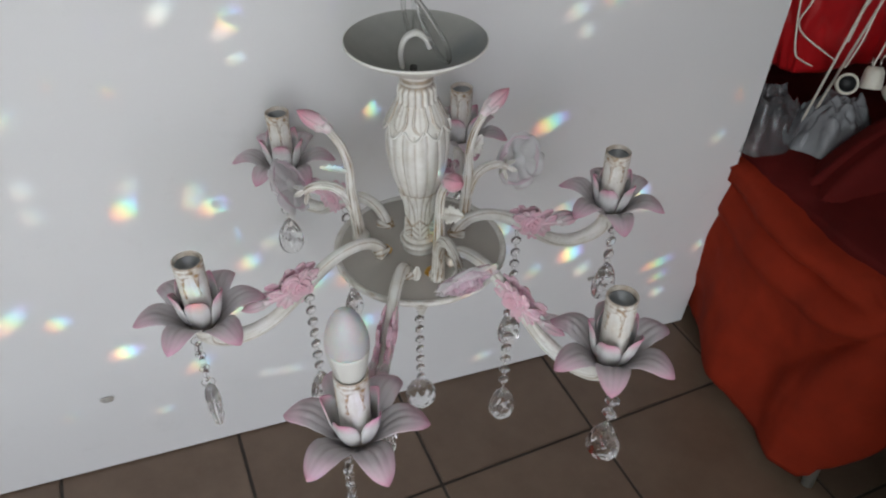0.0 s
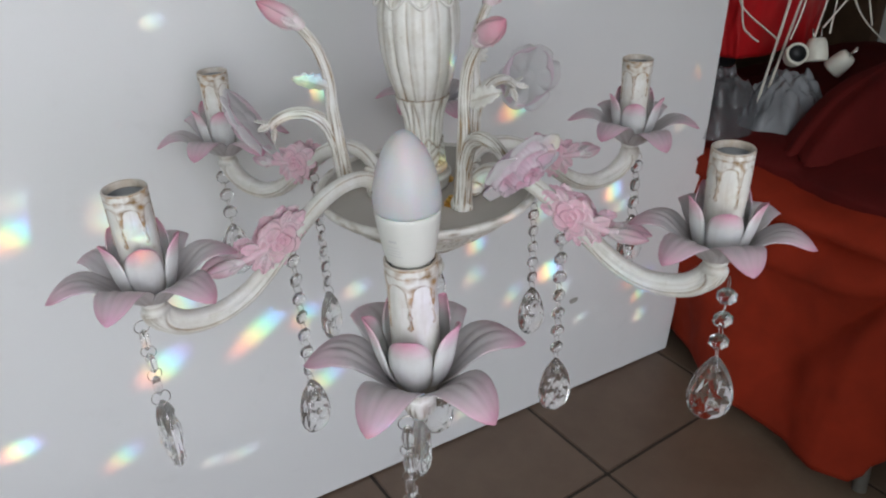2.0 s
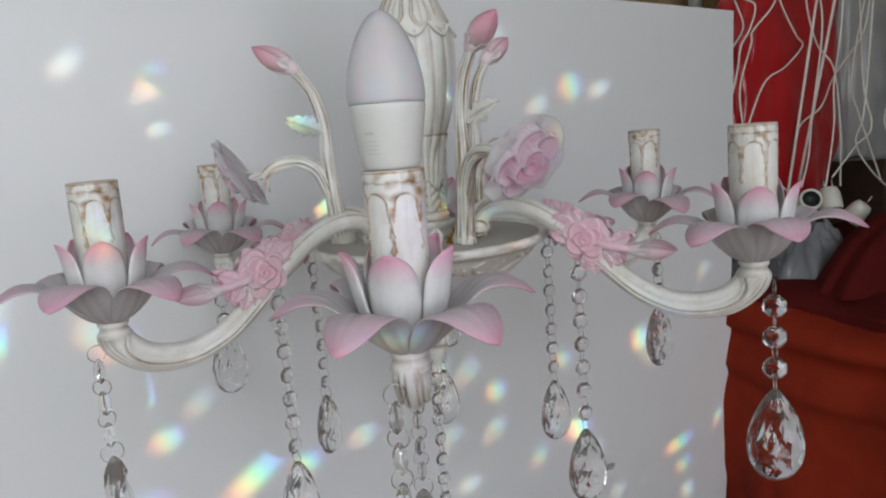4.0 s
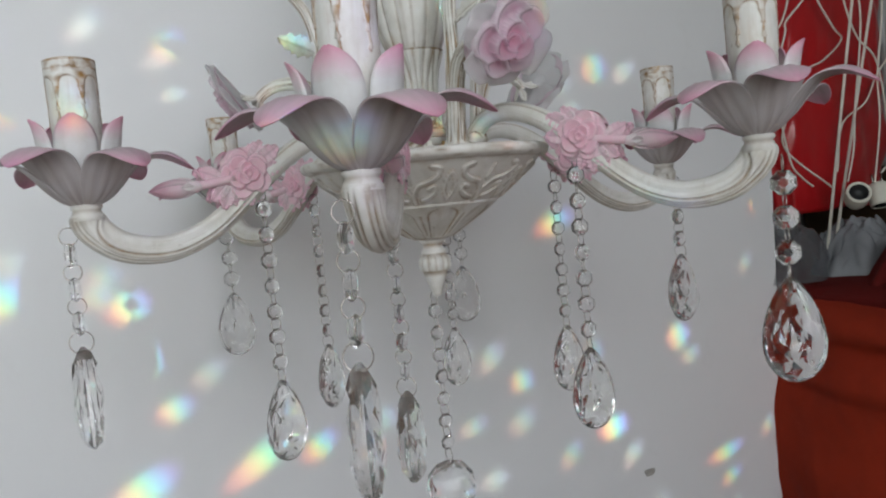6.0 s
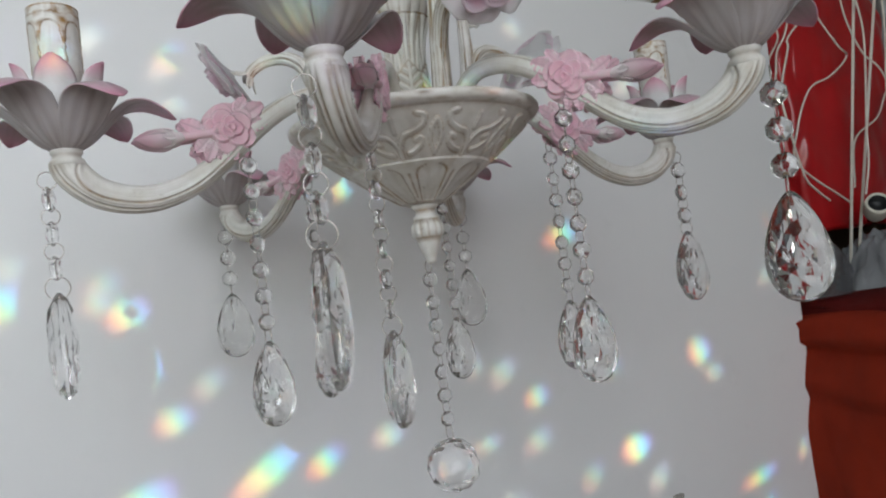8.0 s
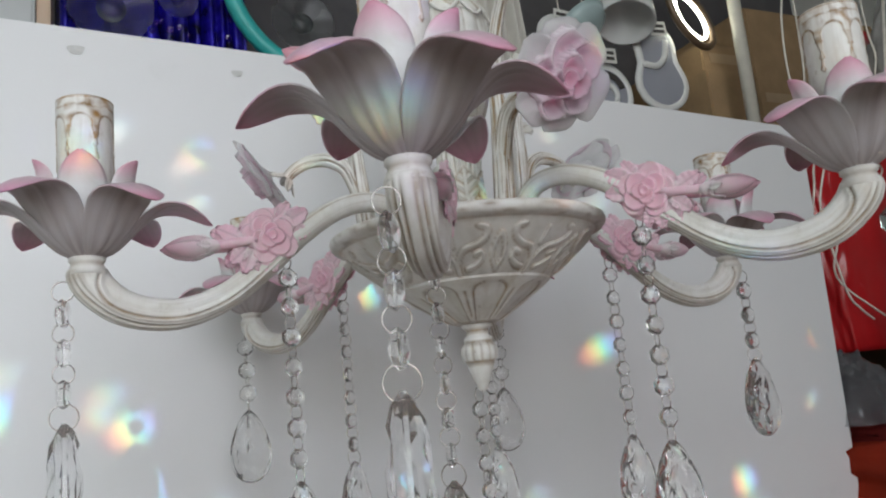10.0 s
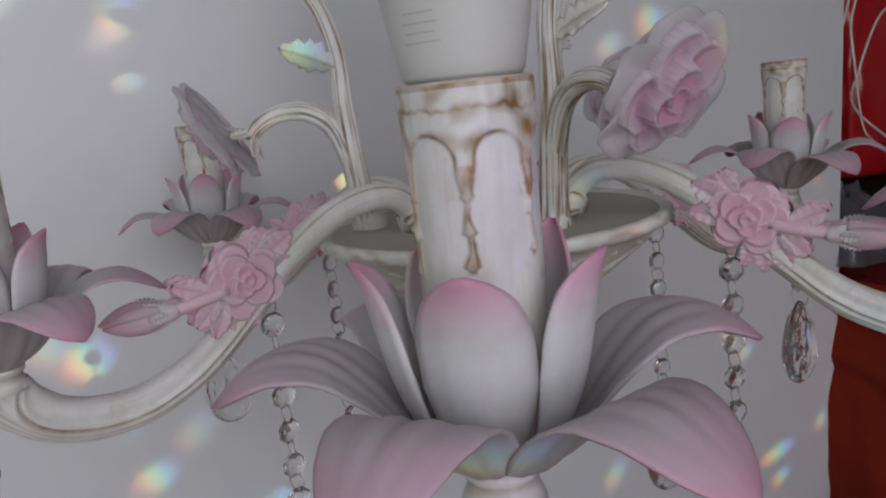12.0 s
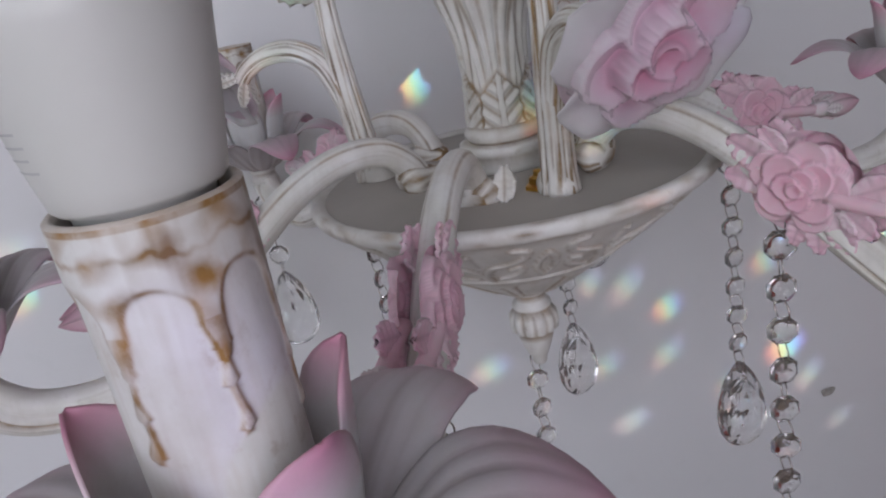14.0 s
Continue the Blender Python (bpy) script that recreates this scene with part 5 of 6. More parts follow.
def drape(bm, lo, hi, top, hem, grow, folds, depth, seed, lift=0.0, round_=0.06, gather=None, flap=0.0):
    """A cloth laid over a box from lo to hi (run, distance) at the height top, hanging to hem(s); s runs once round it.

    gather is a place (distance, height) from which folds radiate; flap is the height at which a fold of cloth ends."""
    rng = random.Random(seed)
    (u0, n0), (u1, n1) = lo, hi
    ph = [rng.uniform(0, 6.3) for _ in range(4)]
    count, down = 320, 40

    def edge(s):
        w, d = u1 - u0, n1 - n0
        per = 2 * (w + d)
        q = (s % 1.0) * per
        for a, b, ln, nr in (((u0, n1), (u0, n0), d, (-1, 0)), ((u0, n0), (u1, n0), w, (0, -1)), ((u1, n0), (u1, n1), d, (1, 0)), ((u1, n1), (u0, n1), w, (0, 1))):
            if q <= ln:
                t = q / ln
                return a[0] + (b[0] - a[0]) * t, a[1] + (b[1] - a[1]) * t, nr
            q -= ln
        return u0, n1, (-1, 0)

    def at(s):
        us, ns, nx, ny = 0, 0, 0, 0
        for e in range(-4, 5):
            u, n, nr = edge(s + e * round_ / 8)
            us, ns, nx, ny = us + u / 9, ns + n / 9, nx + nr[0] / 9, ny + nr[1] / 9
        return us, ns, nx, ny

    mid = ((u0 + u1) / 2, (n0 + n1) / 2)
    around = [at(i / count) for i in range(count)]
    rows = []
    for k in range(13):
        q = k / 12
        rows.append([(mid[0] + (u - mid[0]) * q, mid[1] + (n - mid[1]) * q, top - 0.010 * max(0, q - 0.8) / 0.2 + lift * 0.4 * (1 - q) + 0.014 * noise.noise(Vector((u * 7 * q, n * 7 * q, seed)))) for u, n, nx, ny in around])
    for k in range(1, down + 1):
        d = k / down
        row = []
        for i, (u, n, nx, ny) in enumerate(around):
            s = i / count
            z1 = hem(s)
            z = top - 0.012 + (z1 - top + 0.012) * d
            wave = math.sin(folds * 6.283 * s + ph[0] + 1.2 * math.sin(d * 2 + ph[1])) + 0.55 * math.sin(folds * 2.3 * 6.283 * s + ph[2] + d)
            near = min(1.0, max(0.0, (n + 0.36) / 0.24)) if gather and nx < -0.5 else 1.0
            out = grow * near * d**1.3 - 0.018 * (1 - near) + depth * wave * d**0.9 + 0.004 + 0.020 * noise.noise(Vector((u * 6, n * 6, z * 6 + seed))) + 0.007 * noise.noise(Vector((u * 15, n * 15, z * 9 + seed))) + 0.004 * noise.noise(Vector((u * 40, n * 40, z * 22 + seed)))
            if gather:
                corner = min(s, 1 - s)
                out += 0.035 * math.exp(-((corner / 0.018) ** 2)) * d
                dn, dz = n - gather[0], z - gather[1]
                far = math.hypot(dn, dz)
                turn = math.atan2(dz, dn - 0.0001)
                ridge = abs(math.sin(turn * 3.2 + 0.6)) ** 0.7 - 0.6
                out += 0.075 * ridge * min(1.0, far / 0.12) * math.exp(-far / 0.30)
                out -= 0.022 * math.exp(-((far / 0.045) ** 2))
            if flap:
                e = z - flap - 0.03 * noise.noise(Vector((n * 5, seed, 0))) - 0.16 * (n - n1) * 0.3
                out += 0.013 / (1 + math.exp(-max(-30.0, min(30.0, e * 420))))
            row.append((u + nx * out, n + ny * out, z))
        rows.append(row)
    layers(bm)
    first = bm.verts.new(bp(*rows[0][0]))
    grid = [[bm.verts.new(bp(*q)) for q in row] for row in rows[1:]]
    for i in range(count):
        bm.faces.new((first, grid[0][i], grid[0][(i + 1) % count]))
    for a, b in zip(grid, grid[1:]):
        for i in range(count):
            j = (i + 1) % count
            bm.faces.new((a[i], b[i], b[j], a[j]))


def solid_cloth(name, bm, mat, label, category):
    ob = place(name, finish(bm, name, mat))
    so = ob.modifiers.new("thickness", "SOLIDIFY")
    so.thickness, so.offset = 0.003, 1.0
    return tagged(ob, label, category)


def draped_stand():
    table = thing("low_table", Matrix.Translation(bp(1.15, -0.2, 0)), "low dark wooden table hidden under red cloths", "table")
    bm = bmesh.new()
    box(bm, (0.775, -0.60, 0.405), (1.60, 0.09, 0.425), 0.004)
    part("tabletop", bm, WOODY, table, m=BOARD_TURN, smooth=False)
    steel = plain("dull_steel_tube", (0.30, 0.28, 0.25), 0.45, 0.6, 0.15, 40, 0.1)
    for u, n, fu, fn in ((0.80, 0.05, 0.718, 0.118), (1.57, 0.05, 1.63, 0.100), (0.81, -0.57, 0.81, -0.57), (1.57, -0.57, 1.57, -0.57)):
        bm = bmesh.new()
        tube(bm, [bp(u, n, 0.405), bp((u + fu) / 2, (n + fn) / 2, 0.20), bp(fu, fn, 0.0)], 0.011, 14)
        part("leg", bm, steel, table, "thin dull steel leg")
    bm = bmesh.new()
    drape(bm, (0.735, -0.60), (1.62, 0.110), 0.446, lambda s: 0.026 + (0.02 * math.sin(9 * s) ** 2 if s < 0.5 else 0.0) + min(0.33, 6.5 * max(0.0, (1.006 if s > 0.7 else 0.006) - s)), 0.040, 7, 0.015, 5, round_=0.03, gather=(0.115, 0.40), flap=0.335)
    solid_cloth("orange_cloth", bm, ORANGE, "orange-red cloth hanging in folds over a low table", "cloth")
    bm = bmesh.new()
    drape(bm, (0.765, -0.60), (1.62, 0.085), 0.466, lambda s: 0.425 - 0.030 * math.sin(min(1.0, s * 5.5) * math.pi) + 0.006 * math.sin(17 * s + 1) - (0.05 if 0.72 < s < 0.97 else 0.0), 0.004, 7, 0.003, 9, 0.05)
    solid_cloth("maroon_cloth", bm, MAROON, "dark maroon cloth thrown over the orange one", "cloth")


draped_stand()


def white_box():
    # only a low corner is known; the height is added to shade floor and cloth
    m = Matrix.Translation((0.805, 0.205, 0)) @ pose(0, 0, 0, 0, 0, math.degrees(math.atan2(-0.357, 0.934)))
    top = thing("white_box", m, "white box with a black strap, its unseen upper part shading the floor", "box")
    carton = plain("white_carton", (0.62, 0.61, 0.59), 0.7, 0, 0.06, 14, 0.15)
    rubber = plain("black_strap", (0.02, 0.02, 0.022), 0.5, 0, 0.1, 40, 0.2)
    bm = bmesh.new()
    box(bm, (0.0, -0.30, 0.0), (0.36, 0.0, 0.52), 0.006)
    part("carton", bm, carton, top, m=m, smooth=False)
    bm = bmesh.new()
    box(bm, (-0.004, -0.304, 0.52), (0.364, 0.004, 0.56), 0.005)
    part("lid", bm, carton, top, m=m, smooth=False)
    bm = bmesh.new()
    for lo, hi in (((-0.012, -0.312, 0.034), (0.0, 0.012, 0.056)), ((0.36, -0.312, 0.034), (0.372, 0.012, 0.056)), ((0.0, 0.0, 0.034), (0.36, 0.012, 0.056)), ((0.0, -0.312, 0.034), (0.36, -0.30, 0.056))):
        box(bm, lo, hi, 0.003)
    part("strap", bm, rubber, top, "black strap round the box", m=m, smooth=False)


white_box()


def film_heap(name, centre, size, mat, label, seed, facets=120, sharp=260, slope=0.85, category="plastic bag"):
    """A heap of crumpled film: a low dome broken into sharp creased facets, closed underneath."""
    bm = bmesh.new()
    layers(bm)
    rng = random.Random(seed)
    cells = []  # facets: each a tilted plane round its own middle
    for _ in range(facets):
        a, r = rng.uniform(0, 6.3), rng.uniform(0, 1) ** 0.6
        cells.append((r * math.cos(a), r * math.sin(a), rng.uniform(-slope, slope), rng.uniform(-slope, slope), rng.uniform(-0.07, 0.12)))
    n = 80
    grid = []
    for i in range(n + 1):
        row = []
        for k in range(n + 1):
            x, y = 2 * i / n - 1, 2 * k / n - 1
            far = min(1.0, math.hypot(x, y))
            w = [(math.exp(-sharp * ((x - c[0]) ** 2 + (y - c[1]) ** 2)), c) for c in cells]
            total = sum(q for q, _ in w) + 1e-9
            crumple = sum(q * (c[4] + c[2] * (x - c[0]) + c[3] * (y - c[1])) for q, c in w) / total
            z = size[2] * max(0.0, (1 - far**2.6) * 0.80 + crumple * (1 - far**6)) + 0.002
            wide = 1 + 0.20 * noise.noise(Vector((math.atan2(y, x) * 2, seed, 0)))
            row.append(bm.verts.new((x * size[0] * wide, y * size[1] * wide, z)))
        grid.append(row)
    for i in range(n):
        for k in range(n):
            x, y = 2 * (i + 0.5) / n - 1, 2 * (k + 0.5) / n - 1
            if math.hypot(x, y) < 1.02:
                bm.faces.new((grid[i][k], grid[i + 1][k], grid[i + 1][k + 1], grid[i][k + 1]))
    bmesh.ops.delete(bm, geom=[v for v in bm.verts if not v.link_faces], context="VERTS")
    rim = bmesh.ops.extrude_edge_only(bm, edges=[e for e in bm.edges if e.is_boundary])
    for v in rim["geom"]:
        if isinstance(v, bmesh.types.BMVert):
            v.co.z = 0.0
    ob = place(name, finish(bm, name, mat, True), None, Matrix.Translation(bp(*centre)) @ BOARD_TURN)
    return tagged(ob, label, category)


film_heap("grey_plastic_bag", (0.815, -0.36, 0.468), (0.088, 0.078, 0.118), CLEARFILM, "crumpled grey see-through plastic bag on the red cloth", 2)
film_heap("clear_plastic_bag", (0.930, -0.30, 0.468), (0.092, 0.074, 0.105), MILKFILM, "crumpled milky plastic bag with small lamp parts", 5)


def hanging_bag(name, u0, u1, n, z0, z1, deep, mat, label, seed, folds, lean):
    """A tall plastic bag with upright folds, slack at the foot and drawn together at the neck; a knot closes it."""
    top = tagged(place(name, None, None, Matrix.Translation(bp((u0 + u1) / 2, n, z0))), label, "plastic bag")
    bm = bmesh.new()
    layers(bm)
    mid, half = (u0 + u1) / 2, (u1 - u0) / 2
    around, tall = 120, 60
    rows = []
    for k in range(tall + 1):
        h = k / tall
        swell = (0.86 + 0.14 * math.sin(min(1.0, h * 4) * math.pi / 2)) * (1 - 0.80 * max(0.0, (h - 0.62) / 0.38) ** 1.5)
        row = []
        for i in range(around):
            a = 2 * math.pi * i / around
            c, d = math.cos(a), math.sin(a)
            c, d = math.copysign(abs(c) ** 0.7, c), math.copysign(abs(d) ** 0.7, d)
            crease = 0.13 * noise.noise(Vector((folds * math.cos(a), folds * math.sin(a), 1.6 * h + seed))) + 0.10 * abs(noise.noise(Vector((2.4 * folds * math.cos(a), 2.4 * folds * math.sin(a), 5 * h + seed)))) + 0.08 * noise.noise(Vector((3 * c, 3 * d, 9 * h + seed)))
            q = swell * (1 + crease * (0.6 + 0.8 * h))
            sag = 0.020 * noise.noise(Vector((c * 2, d * 2, seed))) if k == 0 else 0.0
            row.append(bm.verts.new(bp(mid + half * c * q + lean * max(0.0, (h - 0.5) / 0.5) ** 1.3, n + deep * d * q, z0 + (z1 - z0) * h + max(0.0, sag))))
        rows.append(row)
    for a, b in zip(rows, rows[1:]):
        for i in range(around):
            bm.faces.new((a[i], a[(i + 1) % around], b[(i + 1) % around], b[i]))
    bm.faces.new(rows[0][::-1])
    bm.faces.new(rows[-1])
    part("body", bm, mat, top)
    bm = bmesh.new()
    tube(bm, [bp(mid + lean + x, n, z1 + z) for x, z in ((0, -0.012), (0.004, 0.012), (-0.004, 0.035), (0.006, 0.055))], [0.22 * half, 0.13 * half, 0.24 * half, 0.30 * half], 22, 6, 0.16)
    part("neck", bm, mat, top, "gathered neck of the bag")
    bm = bmesh.new()
    tube(bm, [bp(mid + lean, n, z1 + 0.03), bp(mid + lean, n, 1.9), bp(mid + lean, n, 2.7)], 0.0020, 8)
    part("string", bm, WIRE, top, "string that the bag hangs from")


MILKY = plain("milky_film", (0.50, 0.49, 0.48), 0.25, 0, 0.2, 10, 0.5)
MILKY.node_tree.nodes["Principled BSDF"].inputs["Transmission Weight"].default_value = 0.35
hanging_bag("red_plastic_bag", 0.850, 1.150, -0.43, 0.572, 1.10, 0.065, REDBAG, "glossy red plastic bag hanging by its gathered neck", 3.3, 2.2, 0.055)
hanging_bag("white_plastic_bag", 1.160, 1.46, -0.43, 0.640, 1.34, 0.070, MILKY, "milky see-through plastic bag hanging by its neck", 7.1, 2.6, -0.02)
film_heap("folded_cloth", (1.13, -0.175, 0.468), (0.33, 0.105, 0.165), MAROON, "dark red cloth bunched up on the table", 9, 14, 14, 0.25, "cloth")


def cord(points, n=-0.33, thick=0.0017):
    """A thin power cord through places (run, height), hung from the ceiling."""
    rng = random.Random(round(points[-1][0] * 1000))
    (u0, z0), (u1, z1) = points[0], points[1]
    lead = [(u0 + 0.04, 2.70), (u0 + 0.03, 2.00), (u0 + 0.02, 1.50), (u0 + 0.012, 1.25), (u0 + 0.006, 1.12), (u0 + 0.002, z0 + 0.05)]
    pts = [bp(u, n + rng.uniform(-0.012, 0.012), z) for u, z in lead + list(points)]
    top = tagged(place("power_cord", None, None, Matrix.Translation(pts[-1])), "thin white kinked power cord hanging down", "power cord", "cords beside the board")
    bm = bmesh.new()
    tube(bm, spline(pts, 28 * len(pts)), thick, 8)
    part("cord", bm, WIRE, top)


cord([(0.792, 0.987), (0.798, 0.951), (0.823, 0.936), (0.817, 0.900), (0.792, 0.869), (0.776, 0.828), (0.770, 0.760)])
cord([(0.830, 0.988), (0.813, 0.957), (0.825, 0.905), (0.806, 0.864), (0.778, 0.810)], -0.35)
cord([(0.884, 0.989), (0.858, 0.937), (0.824, 0.895), (0.816, 0.874), (0.789, 0.807), (0.772, 0.755), (0.800, 0.665), (0.830, 0.638), (0.862, 0.620)], -0.32)
cord([(0.917, 0.990), (0.922, 0.948), (0.952, 0.889), (0.980, 0.870), (0.930, 0.835), (0.864, 0.809), (0.821, 0.740), (0.831, 0.685), (0.931, 0.612)], -0.34)
cord([(0.925, 0.991), (0.946, 0.927), (0.972, 0.867), (1.009, 0.822), (1.039, 0.713), (1.045, 0.610)], -0.31)
cord([(0.955, 1.010), (0.960, 0.900), (0.935, 0.740), (0.919, 0.676), (0.911, 0.622)], -0.30)
cord([(1.018, 1.000), (1.022, 0.900), (1.010, 0.800), (0.990, 0.720), (0.979, 0.606)], -0.30)
cord([(1.144, 0.997), (1.157, 0.963), (1.108, 0.808), (1.124, 0.737), (1.146, 0.694), (1.198, 0.600)], -0.33)
cord([(1.180, 0.960), (1.154, 0.888), (1.080, 0.814), (1.024, 0.759), (0.972, 0.722), (0.960, 0.640)], -0.35)
cord([(1.057, 0.980), (1.090, 0.800), (1.082, 0.716), (1.066, 0.682), (0.990, 0.632)], -0.29)
cord([(1.075, 1.000), (1.060, 0.860), (1.049, 0.740), (1.049, 0.690), (1.101, 0.635), (1.190, 0.575)], -0.28)
cord([(1.220, 1.000), (1.200, 0.900), (1.230, 0.800), (1.190, 0.720), (1.235, 0.640)], -0.31)


def rod(u0, z0, u1, z1, n0, n1):
    top = tagged(place("white_rod", None, None, Matrix.Translation(bp(u1, n1, z1))), "thin white metal rod leaning upright", "rod", "rods beside the board")
    bm = bmesh.new()
    tube(bm, [bp(u0, n0, z0), bp((u0 + u1) / 2, (n0 + n1) / 2, (z0 + z1) / 2), bp(u1, n1, z1)], 0.0026, 10)
    part("shaft", bm, WIRE, top)


rod(1.030, 1.20, 0.865, 0.512, -0.31, -0.31)
rod(1.100, 1.20, 0.887, 0.525, -0.31, -0.31)


def lamp_holder(u, n, z, rx, rz):
    m = Matrix.Translation(bp(u, n, z)) @ BOARD_TURN @ pose(0, 0, 0, rx, 0, rz) @ Matrix.Scale(0.95, 4)
    top = thing("lamp_holder", m, "loose white plug with a dark round mouth", "lamp holder", "lamp holders on the cords")
    bm = bmesh.new()
    lathe(bm, [(0.0, -0.022), (0.014, -0.022), (0.018, -0.014), (0.020, 0.0), (0.0205, 0.016), (0.0195, 0.020), (0.0160, 0.020), (0.0155, 0.004), (0.0, 0.004)], 28)
    part("body", bm, SOCKETW, top, m=m)
    bm = bmesh.new()
    lathe(bm, [(0.0, 0.0045), (0.0152, 0.0045), (0.0152, 0.0190), (0.0140, 0.0190), (0.0135, 0.006), (0.0, 0.006)], 24)
    part("mouth", bm, BLACK, top, "black hollow mouth", m)
    for s in (-1, 1):
        bm = bmesh.new()
        tube(bm, [Vector((s * 0.008, 0, -0.022)), Vector((s * 0.008, 0, -0.030)), Vector((s * 0.008, 0, -0.040))], 0.0022, 8)
        part("prong", bm, CHROME, top, m=m)


lamp_holder(0.912, -0.285, 0.596, -62, 40)
lamp_holder(0.979, -0.29, 0.594, 200, 30)
lamp_holder(1.042, -0.28, 0.562, 140, -30)


# ---------------------------------------------------------------- the shop behind and above the board
def shop_back():
    shelf = thing("shelf", Matrix.Translation(bp(0.4, -0.85, 0)), "dark wooden shelf behind the board", "shelf")
    bm = bmesh.new()
    box(bm, (-0.32, -1.05, 0.93), (1.75, -0.62, 0.955), 0.003)
    part("board", bm, WOODY, shelf, m=BOARD_TURN, smooth=False)
    for u in (-0.30, 0.7, 1.73):
        bm = bmesh.new()
        box(bm, (u - 0.02, -1.05, 0.0), (u + 0.02, -0.63, 0.93), 0.002)
        part("upright", bm, WOODY, shelf, m=BOARD_TURN, smooth=False)
    bm = bmesh.new()
    box(bm, (-0.32, -1.09, 0.0), (1.75, -1.06, 2.2))
    part("back_panel", bm, plain("dark_back_panel", (0.10, 0.095, 0.10), 0.7, 0, 0.3, 5, 0.2), shelf, m=BOARD_TURN, smooth=False)
    # the pale door frame
    door = thing("door_frame", Matrix.Translation(bp(-0.36, -0.7, 0)), "grey-white door frame with a beige edge strip", "door frame", kind="structure")
    bm = bmesh.new()
    box(bm, (-0.40, -0.74, 0.0), (-0.325, -0.66, 2.4), 0.004)
    part("jamb", bm, plain("grey_white_paint", (0.55, 0.56, 0.56), 0.5, 0, 0.05, 8, 0.1), door, m=BOARD_TURN, smooth=False)
    bm = bmesh.new()
    box(bm, (-0.324, -0.72, 0.0), (-0.305, -0.67, 2.4), 0.003)
    part("edge_strip", bm, plain("beige_strip", (0.62, 0.46, 0.33), 0.5, 0, 0.08, 8, 0.1), door, m=BOARD_TURN, smooth=False)
    bm = bmesh.new()
    box(bm, (-1.4, -0.80, 0.0), (-0.40, -0.77, 2.4))
    part("panel", bm, plain("pale_panel", (0.80, 0.80, 0.78), 0.6, 0, 0.05, 8, 0.1), door, m=BOARD_TURN, smooth=False)
    # deep blue curtain of beads
    blue, nt, b = material("deep_blue_foil")
    link(nt, ramp(nt, noise_tex(nt, 26, 4, 0.6), [(0.35, (0.004, 0.003, 0.03)), (0.6, (0.02, 0.01, 0.45)), (0.75, (0.05, 0.03, 0.85))]), b.inputs["Base Color"])
    b.inputs["Roughness"].default_value, b.inputs["Metallic"].default_value = 0.2, 0.3
    bm = bmesh.new()
    layers(bm)
    rows = []
    for i in range(91):
        u = -0.30 + 0.30 * i / 90
        n = -0.80 + 0.012 * math.sin(i * 0.9) + 0.01 * math.sin(i * 0.37)
        rows.append((bm.verts.new(bp(u, n, 0.956)), bm.verts.new(bp(u + 0.004 * math.sin(i), n, 1.25)), bm.verts.new(bp(u, n, 1.62))))
    for a, c in zip(rows, rows[1:]):
        for k in range(2):
            bm.faces.new((a[k], c[k], c[k + 1], a[k + 1]))
    ob = place("blue_curtain", finish(bm, "blue_curtain", blue))
    so = ob.modifiers.new("thickness", "SOLIDIFY")
    so.thickness = 0.004
    tagged(ob, "deep blue glittering foil curtain", "curtain")
    # clear glass flowers hung before it
    frost = glass("clear_acrylic", (0.86, 0.88, 0.88), 0.30, 1.30)
    for u, z, r in ((-0.222, 1.212, 0.058), (-0.122, 1.238, 0.028), (0.08, 1.22, 0.05)):
        m = Matrix.Translation(bp(u, -0.70, z)) @ BOARD_TURN @ pose(0, 0, 0, -90, 0, 0)
        top = thing("glass_flower", m, "clear moulded glass flower hanging before the shelf", "glass flower", "glass flowers")
        bm = bmesh.new()
        for k in range(6):
            rose_petal(bm, r, 0.25, 0.002, 0, 0, m @ pose(0, 0, 0, 0, 0, 60 * k) @ pose(0.1 * r, 0, 0, 0, -12, 0), 0.03)
        part("blossom", bm, frost, top)
        bm = bmesh.new()
        lathe(bm, [(0.0, -0.006), (r * 0.35, -0.004), (r * 0.38, 0.006), (r * 0.2, 0.012), (0.0, 0.013)], 20)
        part("heart", bm, frost, top, m=m)
        bm = bmesh.new()
        tube(bm, [bp(u, -0.70, z + r * 0.8), bp(u, -0.70, 1.5), bp(u, -0.70, 2.2)], 0.0012, 6)
        part("thread", bm, WIRE, top)
    # turquoise hoop
    teal = plain("turquoise_plastic", (0.05, 0.42, 0.40), 0.4, 0, 0.06, 20, 0.05)
    bm = bmesh.new()
    pts = [bp(0.13 + 0.180 * math.cos(a), -0.66 + 0.01 * math.sin(a), 1.290 + 0.180 * math.sin(a)) for a in [k * math.pi / 24 for k in range(49)]]
    tube(bm, pts, 0.0140, 14)
    tagged(place("hoop", finish(bm, "hoop", teal)), "turquoise plastic hoop hanging over the board", "hoop")
    # blue and grey beads
    bm = bmesh.new()
    layers(bm)
    rng = random.Random(8)
    for k in range(70):
        own = set(bm.verts)
        bmesh.ops.create_icosphere(bm, subdivisions=2, radius=rng.uniform(0.009, 0.017))
        off = bp(0.03 + rng.random() * 0.24, -0.74 + rng.uniform(-0.03, 0.03), 1.10 + rng.random() * 0.34)
        for v in bm.verts:
            if v not in own:
                v.co += off
    tagged(place("bead_strings", finish(bm, "bead_strings", glass("blue_grey_glass", (0.35, 0.42, 0.68), 0.05, 1.45))), "strings of blue-grey glass beads", "bead strings", kind="stuff")
    bm = bmesh.new()
    layers(bm)
